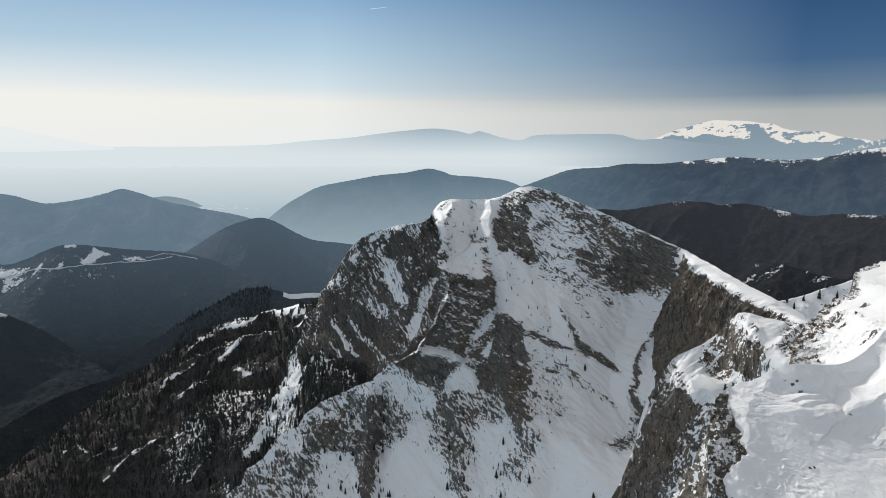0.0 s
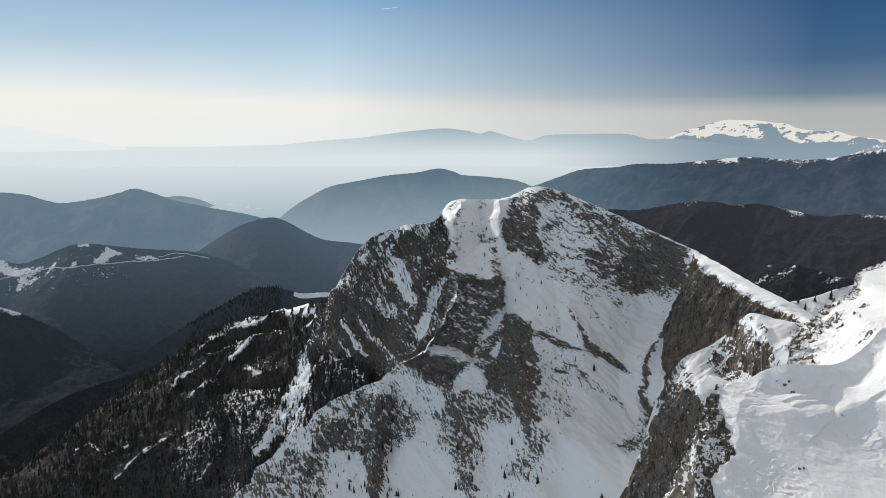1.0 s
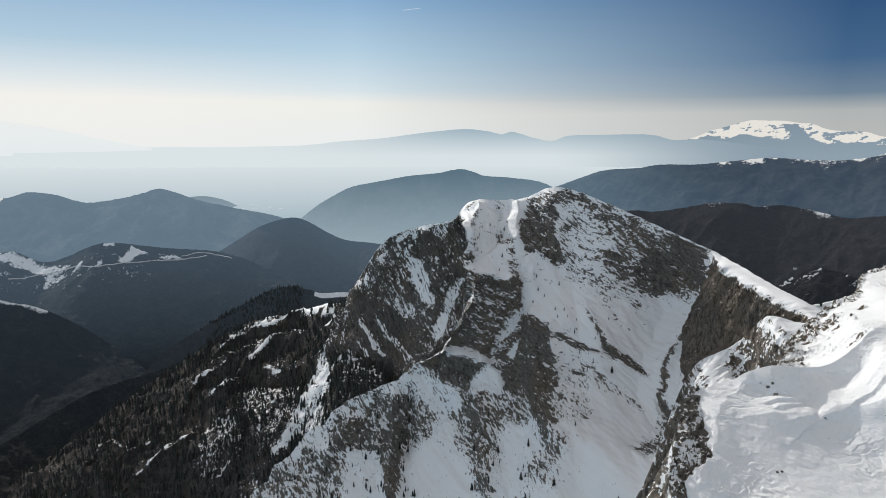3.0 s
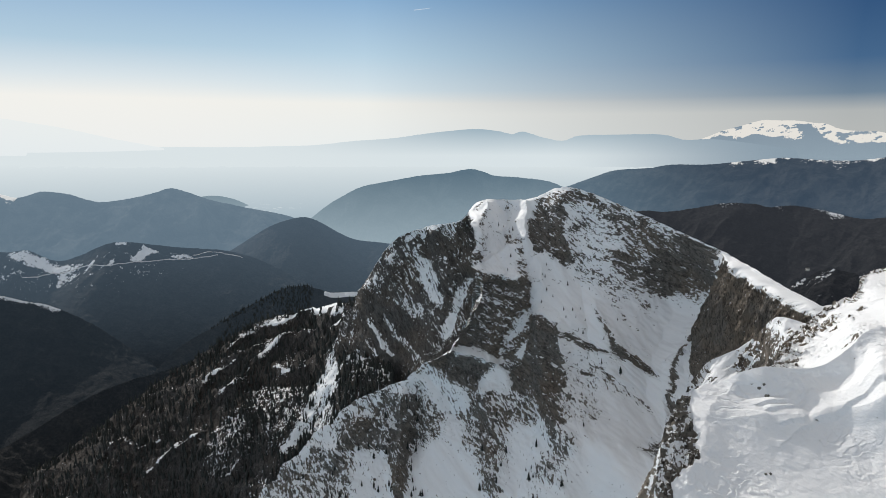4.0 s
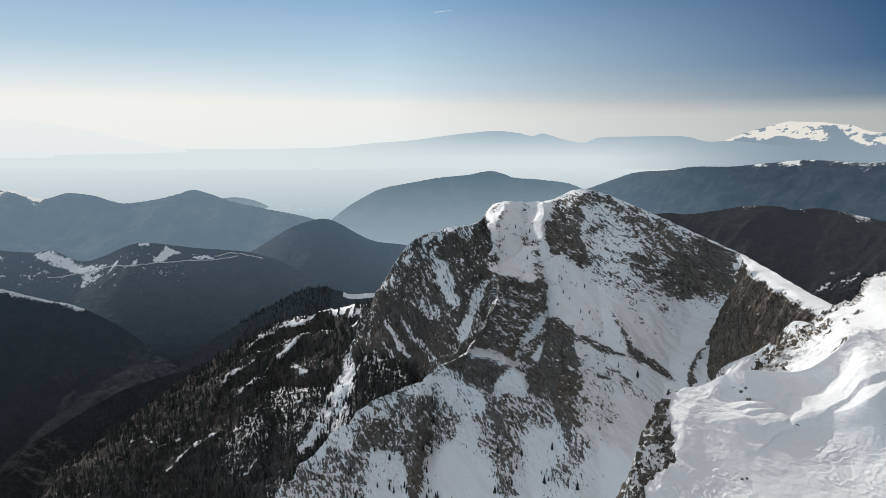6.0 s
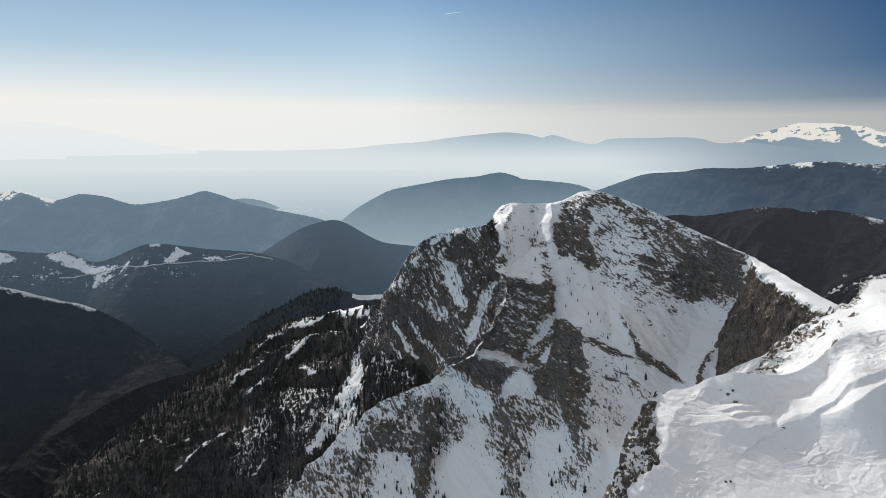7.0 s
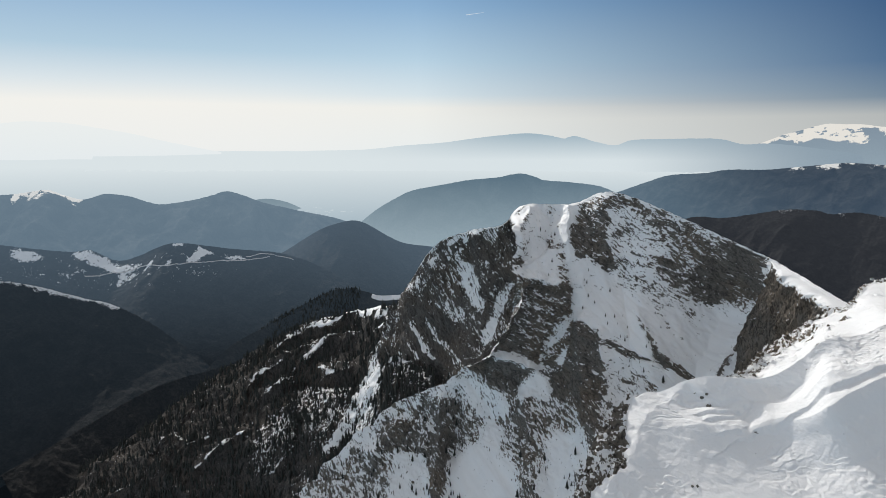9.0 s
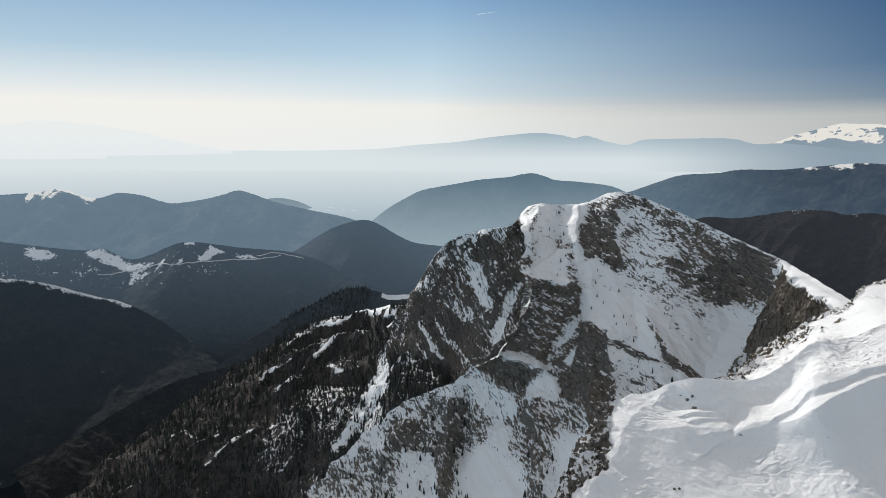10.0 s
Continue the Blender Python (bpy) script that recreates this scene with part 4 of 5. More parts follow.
area(SLOPE_RIBS, 14, 26, [(-400, 1159), (-398, 1178), (-373, 1182), (-350, 1183)])  # left rib
area(SLOPE_RIBS, 14, 26, [(-321, 976), (-297, 974), (-288, 985), (-285, 1001)])  # low rib
area(SLOPE_RIBS, 14, 26, [(-461, 1048), (-437, 1063), (-417, 1066), (-392, 1069)])  # far rib
area(SLOPE_RIBS, 11, 26, [(-553, 1125), (-542, 1147), (-492, 1099), (-462, 1101)])  # outer rib
area(SLOPE_RIBS, 12, 26, [(-604, 1064), (-586, 1064), (-567, 1065)])  # foot rib
area(SLOPE_CUTS, -12, 16, [(-146, 982), (-156, 961), (-176, 958), (-211, 949)])  # couloir
SLOPE_SNOW = []
area(SLOPE_SNOW, 0.7, 6, [(-156, 1027), (-138, 966), (-139, 933), (-151, 921), (-179, 953), (-196, 948), (-224, 948), (-230, 958), (-204, 975), (-192, 1005), (-179, 1029), (-171, 1038)])  # couloir
area(SLOPE_SNOW, 0.55, 5, [(-137, 1001), (-114, 959), (-99, 919), (-70, 892), (-61, 885), (-59, 873), (-76, 878), (-106, 914), (-128, 952)])  # blue apron
area(SLOPE_SNOW, 0.12, 8, [(-327, 1141), (-273, 1112), (-219, 1077), (-195, 1041), (-199, 994), (-227, 963), (-249, 965), (-271, 1025), (-298, 1062)])  # grey wall
area(SLOPE_SNOW, 0.08, 8, [(-365, 1071), (-308, 1069), (-276, 1012), (-284, 970), (-319, 978), (-354, 1003)])  # grey wall low
area(SLOPE_SNOW, 0.35, 5, [(-350, 1084), (-325, 1076), (-301, 1037), (-305, 1021), (-335, 1048)])  # pale patch
area(SLOPE_SNOW, 0.42, 7, [(-184, 979), (-142, 922), (-105, 866), (-121, 878), (-139, 898), (-164, 905), (-183, 919)])  # low white
area(SLOPE_SNOW, 0.05, 8, [(-145, 942), (-106, 885), (-60, 858), (-67, 850), (-105, 866), (-138, 915)])  # lower flank
rims = scarps(x, y, SLOPE_RIBS, 12, 5)
grid[..., 2] += rims + carved(x, y, SLOPE_CUTS)
slope_grid = grid
slope_cover = -0.10 + 0.30 * fractal(x, y, 45, 4, 36) + 0.3 * (rib - 0.5) - 0.35 * np.clip((-x - 200) / 250, 0, 1) + np.clip(rims - 3.4, 0, 3) / 2.6 * np.clip(0.9 + 1.1 * fractal(x, y, 16, 3, 38), 0.25, 1.5) - np.clip(-rims, 0, 8) / 20
slope_cover = np.clip(cover_map(x, y, slope_cover, SLOPE_SNOW), -0.4, 1.2)
sheet("slope_ground", grid, SLOPE, slope, slope_cover)


# ---- hills and distance ----
def hill(name, crest, near, far, base, mat, label, seed, rough=14, spurs=60, nu=240, nv=70, cover=None, category="hill"):
    """A ridge with spurs and gullies: its crest line, the run of its near and far sides, the level of its foot."""
    c = glide(crest, nu)
    chord = c[-1] - c[0]
    side = np.array((chord[1], -chord[0])) / np.hypot(chord[0], chord[1])
    if side @ c[nu // 2, :2] > 0:
        side = -side                                     # towards the near side
    q = np.concatenate([-np.linspace(1, 0, nv // 3, endpoint=False) ** 1.3, np.linspace(0, 1, nv) ** 1.3])
    run = np.where(q > 0, near * q, far * q)
    x = c[None, :, 0] + side[0] * run[:, None]
    y = c[None, :, 1] + side[1] * run[:, None]
    fall = np.abs(q)[:, None]
    drop = fall ** 0.9 * (1 + 0.12 * np.sin(fall * math.pi))
    z = c[None, :, 2] + (base - c[None, :, 2]) * np.minimum(drop, 1.2)
    flank = np.minimum(1, fall * 5) * (1 - 0.6 * fall)
    u = x * chord[0] + y * chord[1]
    u = u / np.hypot(chord[0], chord[1])
    w = run[:, None] + 0 * u
    z = z + spurs * flank * (crags(u + 0.3 * w, 0.45 * w, near * 0.55, 4, seed) - 0.5) + rough * (0.10 + 0.9 * flank) * fractal(x, y, 90, 5, seed + 3) * 0.5 + 0.16 * rough * fractal(x, y, 16, 3, seed + 5)
    p = np.stack([x, y, z], 2)
    snow = (cover(x, y, z, fall) if cover else 0.0) + np.zeros(x.shape)
    ob = sheet(name, p, mat, None, snow)
    tagged(ob, label, category, kind="structure")
    return p


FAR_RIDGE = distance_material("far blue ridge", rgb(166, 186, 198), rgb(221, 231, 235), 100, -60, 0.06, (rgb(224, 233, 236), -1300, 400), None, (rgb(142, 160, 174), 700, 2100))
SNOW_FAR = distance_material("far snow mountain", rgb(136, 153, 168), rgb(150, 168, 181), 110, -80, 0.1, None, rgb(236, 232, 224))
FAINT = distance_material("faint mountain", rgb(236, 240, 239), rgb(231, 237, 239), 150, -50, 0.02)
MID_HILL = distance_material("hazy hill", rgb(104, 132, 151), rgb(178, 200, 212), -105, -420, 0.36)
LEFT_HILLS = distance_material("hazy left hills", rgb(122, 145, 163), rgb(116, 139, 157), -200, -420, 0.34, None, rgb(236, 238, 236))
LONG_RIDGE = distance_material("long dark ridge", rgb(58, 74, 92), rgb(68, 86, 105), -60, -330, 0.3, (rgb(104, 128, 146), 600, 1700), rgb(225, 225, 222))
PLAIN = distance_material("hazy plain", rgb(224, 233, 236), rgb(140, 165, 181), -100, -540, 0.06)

r = np.concatenate([np.linspace(0.01, 2200, 50), np.linspace(2250, 4850, 90)])
a = np.linspace(0, 2 * math.pi, 361)
rr, aa = np.meshgrid(r, a, indexing="ij")
level = np.interp(rr, [0, 3150, 3550, 4050, 4350, 4650, 4850], [-760, -760, -560, -325, -205, -85, -8])
right = np.clip((np.sin(aa) - 0.10) / 0.1, 0, 1) * (np.cos(aa) > 0)
level = level * (1 - right) + right * np.interp(rr, [0, 4300, 4600, 4850], [-760, -760, -300, -8])
gx, gy = rr * np.sin(aa), rr * np.cos(aa)
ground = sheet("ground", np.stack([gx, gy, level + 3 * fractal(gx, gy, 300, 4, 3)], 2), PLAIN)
tagged(ground, "wide hazy plain reaching to the horizon", "plain", kind="structure")

# the trail's sunlit white is given as emission
AIR, g = material("contrail glow")
finish(g, g.add("ShaderNodeEmission", (), Color=(0.55, 0.64, 0.74, 1), Strength=1.0).outputs[0])
trail = bmesh.new()
bmesh.ops.create_cone(trail, cap_ends=True, segments=8, radius1=2.4, radius2=0.9, depth=110)
mesh = bpy.data.meshes.new("contrail")
trail.to_mesh(mesh)
mesh.materials.append(AIR)
contrail = tagged(new("contrail", mesh), "short white contrail high in the blue sky", "contrail", kind="structure")
contrail.matrix_world = pose(-95, 4580, 848, 0, 83, 0)
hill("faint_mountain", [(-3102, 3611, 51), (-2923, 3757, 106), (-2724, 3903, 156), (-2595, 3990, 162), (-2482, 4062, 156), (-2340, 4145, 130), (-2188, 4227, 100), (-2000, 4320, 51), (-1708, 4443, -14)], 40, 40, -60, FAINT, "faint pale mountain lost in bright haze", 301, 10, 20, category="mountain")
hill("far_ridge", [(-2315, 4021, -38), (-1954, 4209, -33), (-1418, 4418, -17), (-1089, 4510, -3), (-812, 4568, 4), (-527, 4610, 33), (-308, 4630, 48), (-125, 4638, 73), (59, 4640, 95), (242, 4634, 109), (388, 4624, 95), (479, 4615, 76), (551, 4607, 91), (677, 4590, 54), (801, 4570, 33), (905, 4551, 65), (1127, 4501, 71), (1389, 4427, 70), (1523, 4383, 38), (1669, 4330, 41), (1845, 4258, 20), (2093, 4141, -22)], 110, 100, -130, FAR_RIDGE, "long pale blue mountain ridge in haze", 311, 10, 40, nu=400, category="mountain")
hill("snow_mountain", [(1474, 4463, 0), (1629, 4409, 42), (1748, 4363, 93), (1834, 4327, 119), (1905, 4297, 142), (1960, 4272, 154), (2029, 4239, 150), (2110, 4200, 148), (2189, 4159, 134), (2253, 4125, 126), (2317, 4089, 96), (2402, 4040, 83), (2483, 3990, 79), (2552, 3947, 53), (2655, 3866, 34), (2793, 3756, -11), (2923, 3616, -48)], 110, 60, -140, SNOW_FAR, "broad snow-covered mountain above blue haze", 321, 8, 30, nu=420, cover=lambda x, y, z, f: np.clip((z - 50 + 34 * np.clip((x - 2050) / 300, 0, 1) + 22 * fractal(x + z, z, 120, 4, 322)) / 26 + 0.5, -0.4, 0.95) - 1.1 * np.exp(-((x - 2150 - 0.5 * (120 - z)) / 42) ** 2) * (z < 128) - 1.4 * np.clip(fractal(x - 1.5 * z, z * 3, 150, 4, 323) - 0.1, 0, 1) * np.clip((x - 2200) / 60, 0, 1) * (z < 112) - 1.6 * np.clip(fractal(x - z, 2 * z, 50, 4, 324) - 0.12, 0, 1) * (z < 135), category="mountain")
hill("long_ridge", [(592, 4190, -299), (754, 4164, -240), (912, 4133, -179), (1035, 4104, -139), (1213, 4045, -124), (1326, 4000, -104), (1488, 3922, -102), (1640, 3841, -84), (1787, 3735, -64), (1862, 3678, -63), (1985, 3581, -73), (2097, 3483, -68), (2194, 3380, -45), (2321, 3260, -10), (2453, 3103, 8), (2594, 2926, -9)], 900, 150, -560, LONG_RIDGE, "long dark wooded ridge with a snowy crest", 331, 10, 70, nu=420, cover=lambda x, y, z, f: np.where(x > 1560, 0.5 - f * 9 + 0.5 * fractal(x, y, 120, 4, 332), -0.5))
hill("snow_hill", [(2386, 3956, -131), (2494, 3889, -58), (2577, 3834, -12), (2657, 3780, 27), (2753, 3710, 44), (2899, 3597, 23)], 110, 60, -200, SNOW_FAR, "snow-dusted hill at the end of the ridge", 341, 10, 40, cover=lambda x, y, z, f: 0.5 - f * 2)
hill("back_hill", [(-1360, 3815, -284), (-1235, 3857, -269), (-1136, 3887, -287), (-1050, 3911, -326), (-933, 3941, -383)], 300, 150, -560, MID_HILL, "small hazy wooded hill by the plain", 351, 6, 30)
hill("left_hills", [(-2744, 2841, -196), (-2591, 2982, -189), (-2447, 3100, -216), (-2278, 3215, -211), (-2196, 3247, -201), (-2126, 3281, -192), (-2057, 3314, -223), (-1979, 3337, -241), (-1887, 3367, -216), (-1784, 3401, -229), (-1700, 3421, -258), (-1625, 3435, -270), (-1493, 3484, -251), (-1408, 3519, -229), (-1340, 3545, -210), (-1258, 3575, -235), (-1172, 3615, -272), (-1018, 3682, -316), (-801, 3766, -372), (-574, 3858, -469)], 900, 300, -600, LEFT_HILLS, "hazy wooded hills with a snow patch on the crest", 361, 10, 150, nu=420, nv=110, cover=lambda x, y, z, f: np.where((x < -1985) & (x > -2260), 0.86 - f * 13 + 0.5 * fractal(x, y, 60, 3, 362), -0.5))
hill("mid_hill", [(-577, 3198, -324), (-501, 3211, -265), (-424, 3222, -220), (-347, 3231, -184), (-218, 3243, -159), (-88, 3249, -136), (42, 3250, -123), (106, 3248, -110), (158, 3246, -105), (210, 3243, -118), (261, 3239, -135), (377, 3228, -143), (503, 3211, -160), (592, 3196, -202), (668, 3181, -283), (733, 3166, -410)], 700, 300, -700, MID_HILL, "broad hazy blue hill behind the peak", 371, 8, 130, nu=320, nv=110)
col_grid = hill("col_slope", [(371, 709, -169), (384, 702, -164), (398, 694, -159), (414, 684, -151), (434, 672, -140), (458, 656, -128), (486, 636, -120)], 160, 120, -330, LIMESTONE, "white snow slope with scattered conifers behind the ridge", 461, 6, 30, cover=lambda x, y, z, f: 1.1 - f)
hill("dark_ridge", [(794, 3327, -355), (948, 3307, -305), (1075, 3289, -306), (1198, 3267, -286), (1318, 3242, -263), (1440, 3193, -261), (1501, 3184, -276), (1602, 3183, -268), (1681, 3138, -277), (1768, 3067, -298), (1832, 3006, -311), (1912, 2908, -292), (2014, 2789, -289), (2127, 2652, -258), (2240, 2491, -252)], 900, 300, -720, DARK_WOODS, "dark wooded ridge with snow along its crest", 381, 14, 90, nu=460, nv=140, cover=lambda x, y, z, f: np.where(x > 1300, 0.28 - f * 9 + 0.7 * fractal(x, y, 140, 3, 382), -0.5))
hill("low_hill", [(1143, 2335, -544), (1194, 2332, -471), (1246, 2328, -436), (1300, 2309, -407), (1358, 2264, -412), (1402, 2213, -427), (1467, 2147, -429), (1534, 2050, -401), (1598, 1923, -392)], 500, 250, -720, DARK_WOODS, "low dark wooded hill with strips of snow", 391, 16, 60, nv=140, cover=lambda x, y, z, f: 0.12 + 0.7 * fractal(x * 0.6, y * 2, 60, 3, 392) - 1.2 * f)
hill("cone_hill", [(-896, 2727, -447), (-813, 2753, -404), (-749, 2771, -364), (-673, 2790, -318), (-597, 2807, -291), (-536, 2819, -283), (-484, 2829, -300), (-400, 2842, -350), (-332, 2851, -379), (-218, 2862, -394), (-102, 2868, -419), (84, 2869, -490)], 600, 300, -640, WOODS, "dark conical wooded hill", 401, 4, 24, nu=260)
CLEARINGS = []      # cover, soft edge, outline in the plan
area(CLEARINGS, 0.86, 14, [(-1452, 2365), (-1406, 2377), (-1349, 2393), (-1268, 2383), (-1217, 2356), (-1222, 2327), (-1311, 2351), (-1375, 2333), (-1431, 2341)])
area(CLEARINGS, 0.9, 6, [(-1042, 2465), (-988, 2465), (-1009, 2442), (-1030, 2393), (-1056, 2386), (-1043, 2433)])
area(CLEARINGS, 1.20, 4, [(-1123, 2437), (-1094, 2447), (-1088, 2440), (-1119, 2430)])
area(CLEARINGS, 0.62, 9, [(-948, 2474), (-894, 2507), (-869, 2490), (-927, 2456)])
area(CLEARINGS, 0.66, 5, [(-1112, 2352), (-1106, 2393), (-1099, 2352), (-1112, 2340)])
area(CLEARINGS, 0.7, 5, [(-1190, 2361), (-1170, 2393), (-1168, 2356), (-1188, 2335)])
area(CLEARINGS, 0.6, 9, [(-1264, 2375), (-1218, 2392), (-1220, 2322), (-1259, 2287), (-1275, 2338)])
area(CLEARINGS, 0.8, 9, [(-1630, 2285), (-1560, 2312), (-1525, 2306), (-1540, 2268), (-1605, 2255)])
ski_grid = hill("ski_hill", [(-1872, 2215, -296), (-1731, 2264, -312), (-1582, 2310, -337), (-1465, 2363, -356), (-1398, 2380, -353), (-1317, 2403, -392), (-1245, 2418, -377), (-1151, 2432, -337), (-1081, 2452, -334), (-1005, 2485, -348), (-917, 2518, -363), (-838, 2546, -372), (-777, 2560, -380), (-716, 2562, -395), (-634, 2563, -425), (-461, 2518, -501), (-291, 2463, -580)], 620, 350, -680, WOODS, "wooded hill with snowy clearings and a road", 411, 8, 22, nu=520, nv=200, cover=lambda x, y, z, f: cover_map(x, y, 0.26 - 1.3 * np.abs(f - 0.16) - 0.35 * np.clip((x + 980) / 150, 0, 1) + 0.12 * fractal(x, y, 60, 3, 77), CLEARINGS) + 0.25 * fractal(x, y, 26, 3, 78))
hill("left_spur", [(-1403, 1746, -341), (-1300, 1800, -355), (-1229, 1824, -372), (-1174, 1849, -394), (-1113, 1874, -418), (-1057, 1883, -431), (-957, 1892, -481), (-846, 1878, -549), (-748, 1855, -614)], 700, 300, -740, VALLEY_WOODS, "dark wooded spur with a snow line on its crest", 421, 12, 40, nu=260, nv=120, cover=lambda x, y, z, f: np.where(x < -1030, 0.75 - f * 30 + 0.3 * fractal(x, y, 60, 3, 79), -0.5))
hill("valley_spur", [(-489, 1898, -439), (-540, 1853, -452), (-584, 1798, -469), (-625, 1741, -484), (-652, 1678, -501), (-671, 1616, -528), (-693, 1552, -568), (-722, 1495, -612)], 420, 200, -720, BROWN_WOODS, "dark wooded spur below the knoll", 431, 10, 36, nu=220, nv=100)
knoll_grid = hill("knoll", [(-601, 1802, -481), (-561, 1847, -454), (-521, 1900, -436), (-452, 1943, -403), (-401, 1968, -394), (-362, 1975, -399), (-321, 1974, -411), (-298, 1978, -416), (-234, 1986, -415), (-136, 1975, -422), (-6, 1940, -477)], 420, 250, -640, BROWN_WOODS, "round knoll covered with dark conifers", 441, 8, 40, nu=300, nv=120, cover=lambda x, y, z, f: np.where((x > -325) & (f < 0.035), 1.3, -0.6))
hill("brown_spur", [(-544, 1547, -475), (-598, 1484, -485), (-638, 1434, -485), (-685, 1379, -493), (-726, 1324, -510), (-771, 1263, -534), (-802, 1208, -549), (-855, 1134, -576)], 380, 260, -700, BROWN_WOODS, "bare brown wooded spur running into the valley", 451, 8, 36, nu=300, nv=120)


# ---- trees ----
NEEDLES, g = material("dark conifer needles")
at = g.add("ShaderNodeTexCoord").outputs["Object"]
tint = g.add("ShaderNodeObjectInfo").outputs["Random"]
# base tones lifted to hold the haze in front of the trees
green = g.mix(g.noise(at, 0.8, 4, 0.6), (0.021, 0.024, 0.024, 1), (0.048, 0.053, 0.050, 1))
green = g.mix(tint, green, g.mix(1.0, green, (1.3, 1.25, 1.2, 1), "MULTIPLY"))
finish(g, g.add("ShaderNodeBsdfPrincipled", (), Base_Color=green, Roughness=0.9, Specular_IOR_Level=0.1).outputs[0])
BARK, g = material("dark bark")
at = g.add("ShaderNodeTexCoord").outputs["Object"]
finish(g, g.add("ShaderNodeBsdfPrincipled", (), Base_Color=g.mix(g.noise(at, 3.0, 4), (0.03, 0.025, 0.02, 1), (0.07, 0.06, 0.05, 1)), Roughness=0.95).outputs[0])


def crown_geometry(height, radius, tiers, sides, rng):
    """Tiers of drooping boughs with ragged rims, as vertices and triangles."""
    verts, faces = [], []
    for k in range(tiers):
        f = k / tiers
        top = height * (0.30 + 0.70 * min(1, (k + 1.35) / tiers))
        low = height * (0.13 + 0.80 * f)
        r = radius * (1 - f) ** 0.8 * (0.9 + 0.2 * rng.random()) + 0.12 * radius
        base = len(verts)
        lean = 0.06 * radius
        verts.append((lean * rng.uniform(-1, 1), lean * rng.uniform(-1, 1), min(top, height)))
        for s in range(sides):
            a = 2 * math.pi * (s + 0.5 * (k % 2)) / sides
            q = r * rng.uniform(0.55, 1.15)
            verts.append((q * math.cos(a), q * math.sin(a), low + height * 0.05 * rng.uniform(-1, 1)))
        for s in range(sides):
            faces.append((base, base + 1 + s, base + 1 + (s + 1) % sides))
    return verts, faces


def mesh_of(name, verts, faces, mat):
    mesh = bpy.data.meshes.new(name)
    mesh.from_pydata(verts, [], faces)
    mesh.materials.append(mat)
    return mesh


def trunk_geometry(height, radius):
    verts, faces = [], []
    for k, (z, r) in enumerate(((-1.0, 1.3), (height * 0.3, 0.9), (height * 0.9, 0.15))):
        verts += [(radius * r * math.cos(a * math.pi / 3), radius * r * math.sin(a * math.pi / 3), z) for a in range(6)]
    for k in range(2):
        faces += [(6 * k + a, 6 * k + (a + 1) % 6, 6 * k + 6 + (a + 1) % 6, 6 * k + 6 + a) for a in range(6)]
    return verts, faces


rng = random.Random(7)
TREE_MESHES = [(mesh_of("trunk", *trunk_geometry(10, 0.22), BARK), mesh_of("crown", *crown_geometry(10, r, n, 9, rng), NEEDLES)) for r, n in ((1.5, 7), (1.9, 6), (1.3, 8), (1.7, 7))]


def conifer(at, size, label, group):
    """A conifer with its trunk and its crown of boughs. size: its height in metres."""
    tree = thing("conifer", label, "tree", group, at=at)
    tree.scale = [size / 10 * k for k in (rng.uniform(0.85, 1.2), rng.uniform(0.85, 1.2), 1)]
    tree.rotation_euler = (0, 0, rng.uniform(0, 6.28))
    for kind, mesh in zip(("trunk", "crown"), rng.choice(TREE_MESHES)):
        new(kind, mesh).parent = tree


def scatter(grid, weight, count, gap):
    """Places on a grid, drawn by weight and kept apart."""
    nv, nu = grid.shape[:2]
    w = np.clip(weight, 0, None).ravel()
    draw = np.random.RandomState(5).choice(nv * nu, size=min(count * 4, nv * nu), replace=False, p=w / w.sum())
    places, cells = [], set()
    for i in draw:
        x, y, z = grid.reshape(-1, 3)[i]
        cell = (int(x // gap), int(y // gap), int(z // gap))
        if cell not in cells:
            cells.add(cell)
            places.append((float(x), float(y), float(z)))
        if len(places) == count:
            break
    return places


def far_trees(name, places, low, high, label, sides=5, tiers=3):
    """Many trees too small to count, in one mesh."""
    verts, faces = [], []
    for x, y, z in places:
        h = rng.uniform(low, high)
        v, f = crown_geometry(h, h * rng.uniform(0.17, 0.25), tiers, sides, rng)
        n = len(verts)
        verts += [(x + a, y + b, z + c - 0.1 * h) for a, b, c in v]
        faces += [tuple(n + k for k in face) for face in f]
    return tagged(new(name, mesh_of(name, verts, faces, NEEDLES)), label, "trees", kind="stuff")


x, y = slope_grid[..., 0], slope_grid[..., 1]
groves = np.clip(0.5 + 0.9 * fractal(x, y, 70, 4, 37) - 1.0 * (slope_cover - 0.35), 0.02, 1.5) * (y < 1300) * (slope_grid[..., 2] > -640)
places = scatter(slope_grid, groves, 4600, 4.0)
front = [p for p in places if p[0] > -330 and p[1] < 1060][:175]
for p in front:
    conifer(p, rng.uniform(8, 16), "dark conifer standing on the steep snowy slope", "conifers on the slope")
left_over = set(front)
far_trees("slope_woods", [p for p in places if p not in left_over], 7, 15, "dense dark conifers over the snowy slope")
on_face = face_grid[40:]
x, z = on_face[..., 0], on_face[..., 2]
GROVES = [(-31, -330, 6, 40, 2), (-130, -375, 45, 26, 2.6), (-90, -340, 30, 25, 1), (-40, -385, 22, 14, 1.4), (150, -205, 22, 30, 0.25), (60, -330, 60, 40, 0.2)]
holds = sum(w * np.exp(-((x - a) / b) ** 2 - ((z - c) / d) ** 2) for a, c, b, d, w in GROVES) * (face_snow[40:] > 0.25)
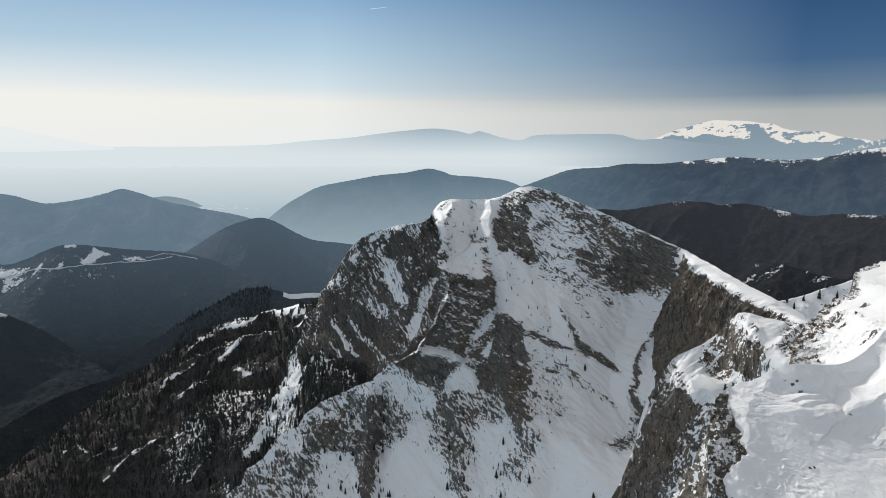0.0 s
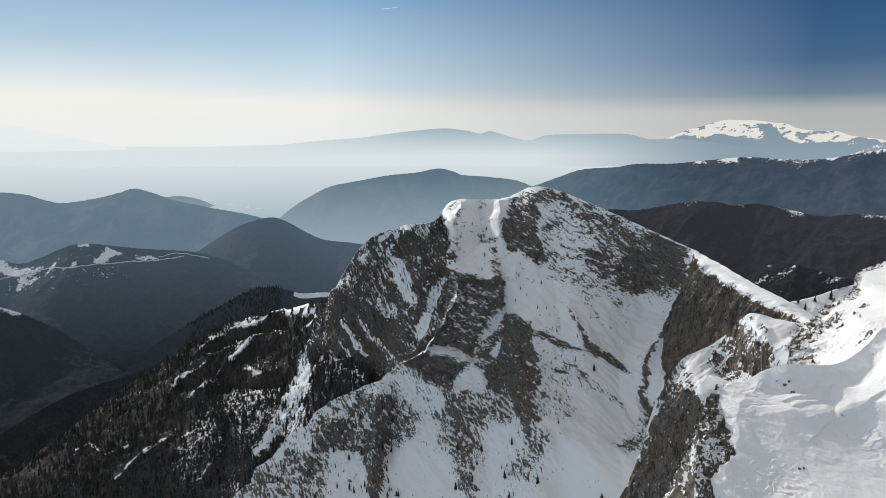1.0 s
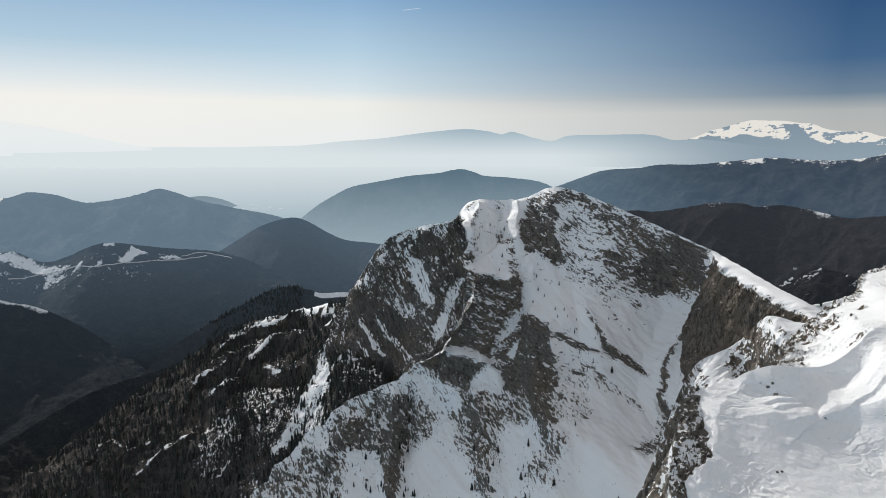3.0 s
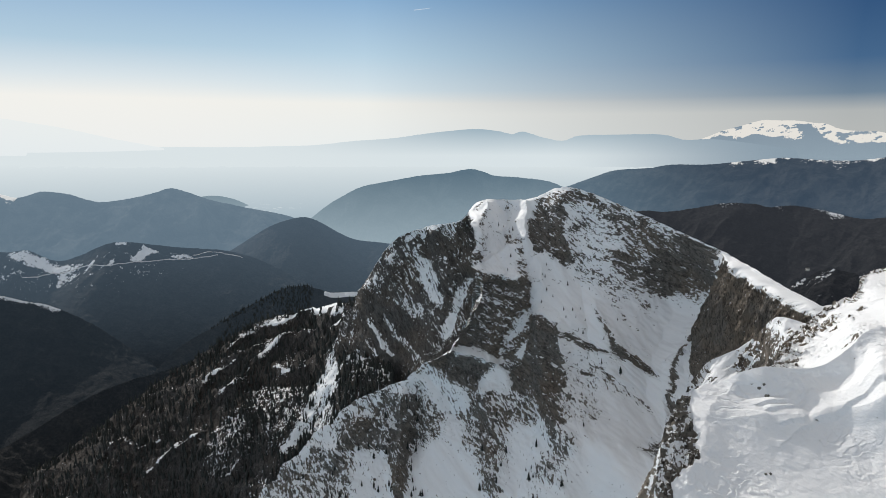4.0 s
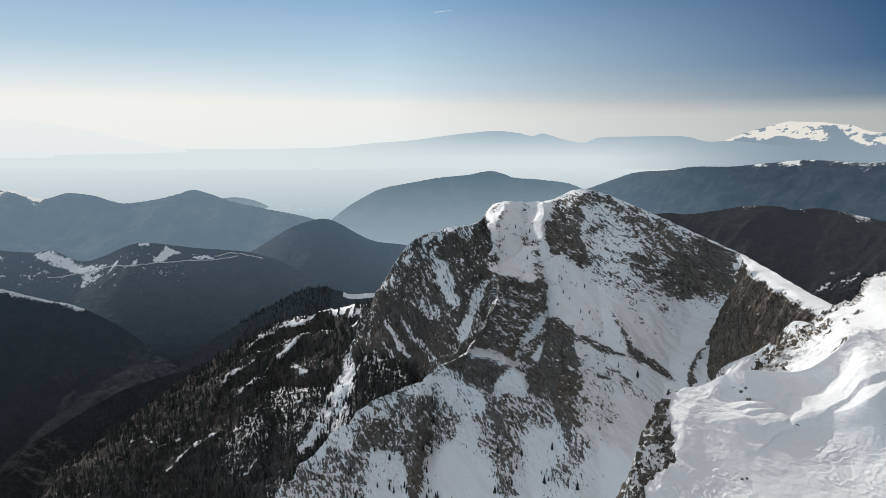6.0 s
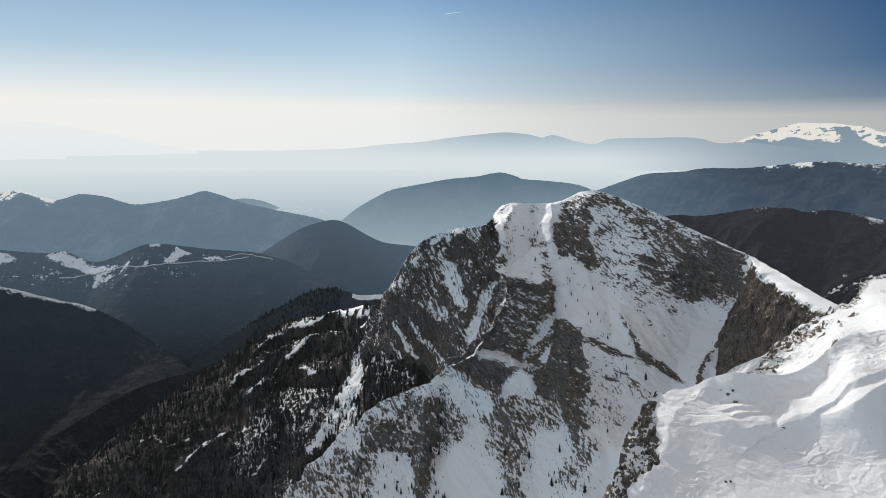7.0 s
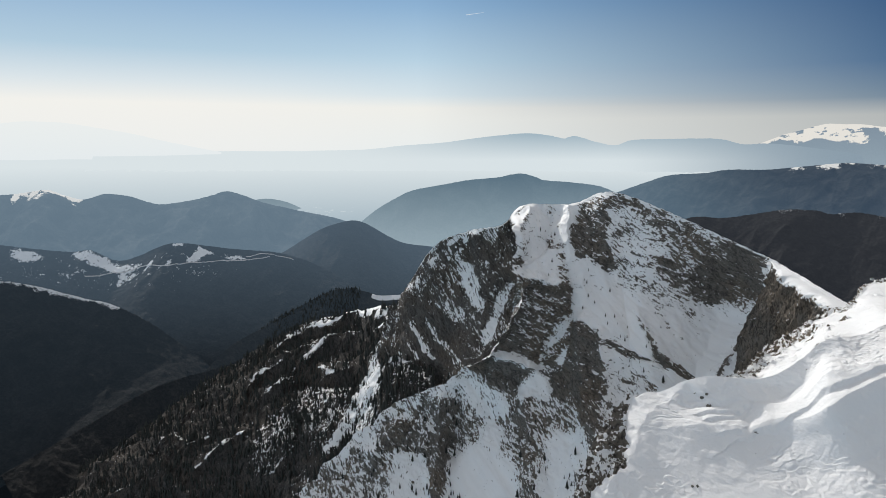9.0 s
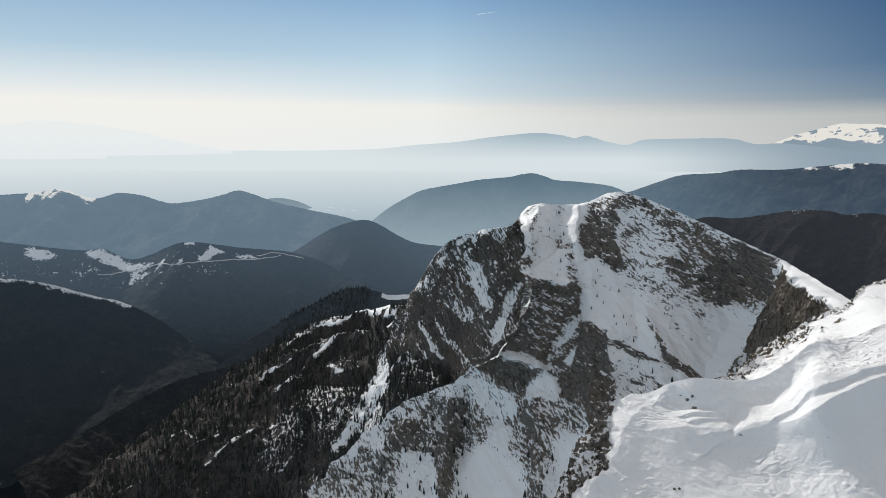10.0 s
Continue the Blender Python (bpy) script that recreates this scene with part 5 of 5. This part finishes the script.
SPOTS = [(116, -143), (119, -146), (121, -133), (86, -118), (76, -137), (86, -98), (91, -106), (58, -121), (56, -102), (81, -124), (126, -166), (113, -172), (197, -168), (188, -173), (192, -186), (177, -199), (175, -204), (214, -86), (146, -281), (191, -239), (178, -240), (136, -228), (148, -233), (93, -118), (70, -93), (-26, -279), (-24, -285), (-26, -295), (-31, -356), (-31, -362), (-30, -369), (-28, -377), (-36, -346), (90, -336), (95, -331), (92, -341)]
places = scatter(on_face, holds, 100, 5)
for a, c in SPOTS:
    places.append(tuple(float(k) for k in on_face.reshape(-1, 3)[((x - a) ** 2 + (z - c) ** 2).argmin()]))
for p in places:
    conifer(p, rng.uniform(4.5, 10) if p[2] < -225 else rng.uniform(2.8, 5.5), "small dark conifer clinging to the snowy mountain face", "conifers on the face")


# ---- roads, huts and small things ----
def drape(grid, line, n):
    """A line in the plan laid onto a grid of ground."""
    p = glide(np.array(line, float), n)
    flat = grid.reshape(-1, 3)
    z = []
    for x, y in p:
        d = (flat[:, 0] - x) ** 2 + (flat[:, 1] - y) ** 2
        k = np.argpartition(d, 4)[:4]
        w = 1 / (d[k] + 1)
        z.append((flat[k, 2] * w).sum() / w.sum())
    return np.column_stack([p, z])


def road(name, line, width, lift, mat, label):
    """A road bed along a line, crowned and banked, with thickness."""
    p = np.asarray(line)
    way = np.gradient(p[:, :2], axis=0)
    side = np.column_stack([-way[:, 1], way[:, 0], np.zeros(len(p))])
    side /= np.linalg.norm(side, axis=1, keepdims=True)
    offsets = ((-0.5, -3.0), (-0.5, lift), (0.0, lift + 0.3), (0.5, lift), (0.5, -3.0))
    return tagged(sheet(name, np.stack([p + side * width * a + np.array((0, 0, b)) for a, b in offsets]), mat), label, "road", kind="structure")


SNOW_ROAD, g = material("snowy road")
at = g.add("ShaderNodeTexCoord").outputs["Object"]
finish(g, g.add("ShaderNodeBsdfPrincipled", (), Base_Color=g.mix(g.noise(at, 0.05, 5), (0.60, 0.61, 0.62, 1), (0.84, 0.85, 0.87, 1)), Roughness=0.9).outputs[0])
ROAD_LINE = [(-1369, 2285), (-1338, 2313), (-1305, 2341), (-1255, 2356), (-1202, 2366), (-1114, 2344), (-1038, 2389), (-961, 2440), (-877, 2484), (-801, 2534)]
road("road", drape(ski_grid, ROAD_LINE, 120), 3.0, 1.6, SNOW_ROAD, "pale snowy road cut across the wooded hill")

LANE_LINE = [(-880, 2500), (-862, 2511), (-848, 2524), (-835, 2535), (-803, 2545), (-763, 2547), (-716, 2547)]
road("lane", drape(ski_grid, LANE_LINE, 60), 2.6, 1.4, SNOW_ROAD, "pale snowy lane over the shoulder of the wooded hill")

STONE, g = material("grey field stone")
at = g.add("ShaderNodeTexCoord").outputs["Object"]
finish(g, g.add("ShaderNodeBsdfPrincipled", (), Base_Color=g.mix(g.noise(at, 6.0, 6, 0.7), (0.05, 0.048, 0.045, 1), (0.20, 0.19, 0.17, 1)), Roughness=0.9).outputs[0])


def stone(at, size, label):
    """A weathered stone, half sunk in the snow."""
    bm = bmesh.new()
    bmesh.ops.create_icosphere(bm, subdivisions=2, radius=0.5)
    off = Vector((rng.uniform(0, 50), rng.uniform(0, 50), rng.uniform(0, 50)))
    for v in bm.verts:
        v.co *= 1 + 0.8 * noise.noise(v.co * 2.6 + off) + 0.45 * noise.noise(v.co * 6 + off)
        v.co.z *= 0.7
    mesh = bpy.data.meshes.new("stone")
    bm.to_mesh(mesh)
    bm.free()
    mesh.materials.append(STONE)
    ob = tagged(new("stone", mesh), label, "stone", "stones in the snow")
    ob.location, ob.scale, ob.rotation_euler = at, (size, size * rng.uniform(0.6, 0.9), size), (0, 0, rng.uniform(0, 6))


for x, y, size in ((32.8, 70.9, 0.42), (33.25, 70.9, 0.36), (33.3, 70.1, 0.6), (29.5, 61.6, 0.3), (29.95, 61.6, 0.32)):
    stone((x, y, drape(near_grid[120:], [(x, y), (x, y)], 2)[0][2] + 0.1 * size), size, "dark stone poking out of the wind-packed snow")

# ---- woods on the knoll ----
x, z = knoll_grid[..., 0], knoll_grid[..., 2]
dense = (z > -560) * (1.0 - ((x > -356) & (z > -446)))
far_trees("knoll_woods", scatter(knoll_grid[30:], dense[30:], 2400, 6), 7, 13, "dense dark conifers covering the knoll", 4, 2)
far_trees("col_woods", scatter(col_grid[23:50], np.ones(col_grid[23:50].shape[:2]), 60, 6), 8, 14, "scattered dark conifers on the snow slope")

# ---- hut and far town ----
PLASTER, g = material("weathered white plaster")
at = g.add("ShaderNodeTexCoord").outputs["Object"]
finish(g, g.add("ShaderNodeBsdfPrincipled", (), Base_Color=g.mix(g.noise(at, 0.6, 4), (0.62, 0.61, 0.58, 1), (0.8, 0.79, 0.76, 1)), Roughness=0.85).outputs[0])


def box_mesh(name, size, at, mat):
    bm = bmesh.new()
    bmesh.ops.create_cube(bm, size=1.0)
    for v in bm.verts:
        v.co = Vector(at) + Vector((v.co.x * size[0], v.co.y * size[1], v.co.z * size[2]))
    mesh = bpy.data.meshes.new(name)
    bm.to_mesh(mesh)
    bm.free()
    mesh.materials.append(mat)
    return mesh


hut = thing("hut", "small pale hut on the dark wooded ridge", "hut", at=(1497, 2801, -498))
new("wall", box_mesh("wall", (12, 8, 8), (0, 0, 3), PLASTER)).parent = hut
roof = bpy.data.meshes.new("roof")
roof.from_pydata([(-7, -5, 7), (7, -5, 7), (7, 5, 7), (-7, 5, 7), (-7, 0, 11), (7, 0, 11)], [], [(0, 1, 5, 4), (2, 3, 4, 5), (1, 2, 5), (3, 0, 4), (3, 2, 1, 0)])
roof.materials.append(STONE)
new("roof", roof).parent = hut

# the roofs' sunlit paleness is painted as a glow, like the plain's haze
GLINT = distance_material("sunlit far roofs", rgb(214, 224, 228), rgb(206, 217, 222), -200, -350, 0.05)
verts, faces = [], []
for k in range(26):
    a, r = radians(rng.gauss(-13.4, 1.5)), rng.choice((3990, 4005, 4020, 4060)) + rng.gauss(0, 9)
    x, y, w, d, h = r * math.sin(a), r * math.cos(a), rng.uniform(5, 26), rng.uniform(5, 9), rng.uniform(0.2, 0.8)
    z = float(np.interp(r, [3550, 4050, 4350], [-560, -325, -205])) + 2
    n = len(verts)
    verts += [(x + sx * w / 2, y + sy * d / 2, z + sz * h) for sz in (-2, 1) for sx, sy in ((-1, -1), (1, -1), (1, 1), (-1, 1))]
    faces += [(n + 4, n + 5, n + 6, n + 7)] + [(n + i, n + (i + 1) % 4, n + 4 + (i + 1) % 4, n + 4 + i) for i in range(4)]
tagged(new("far_town", mesh_of("far_town", verts, faces, GLINT)), "tiny pale buildings of a town on the hazy plain", "town", kind="stuff")
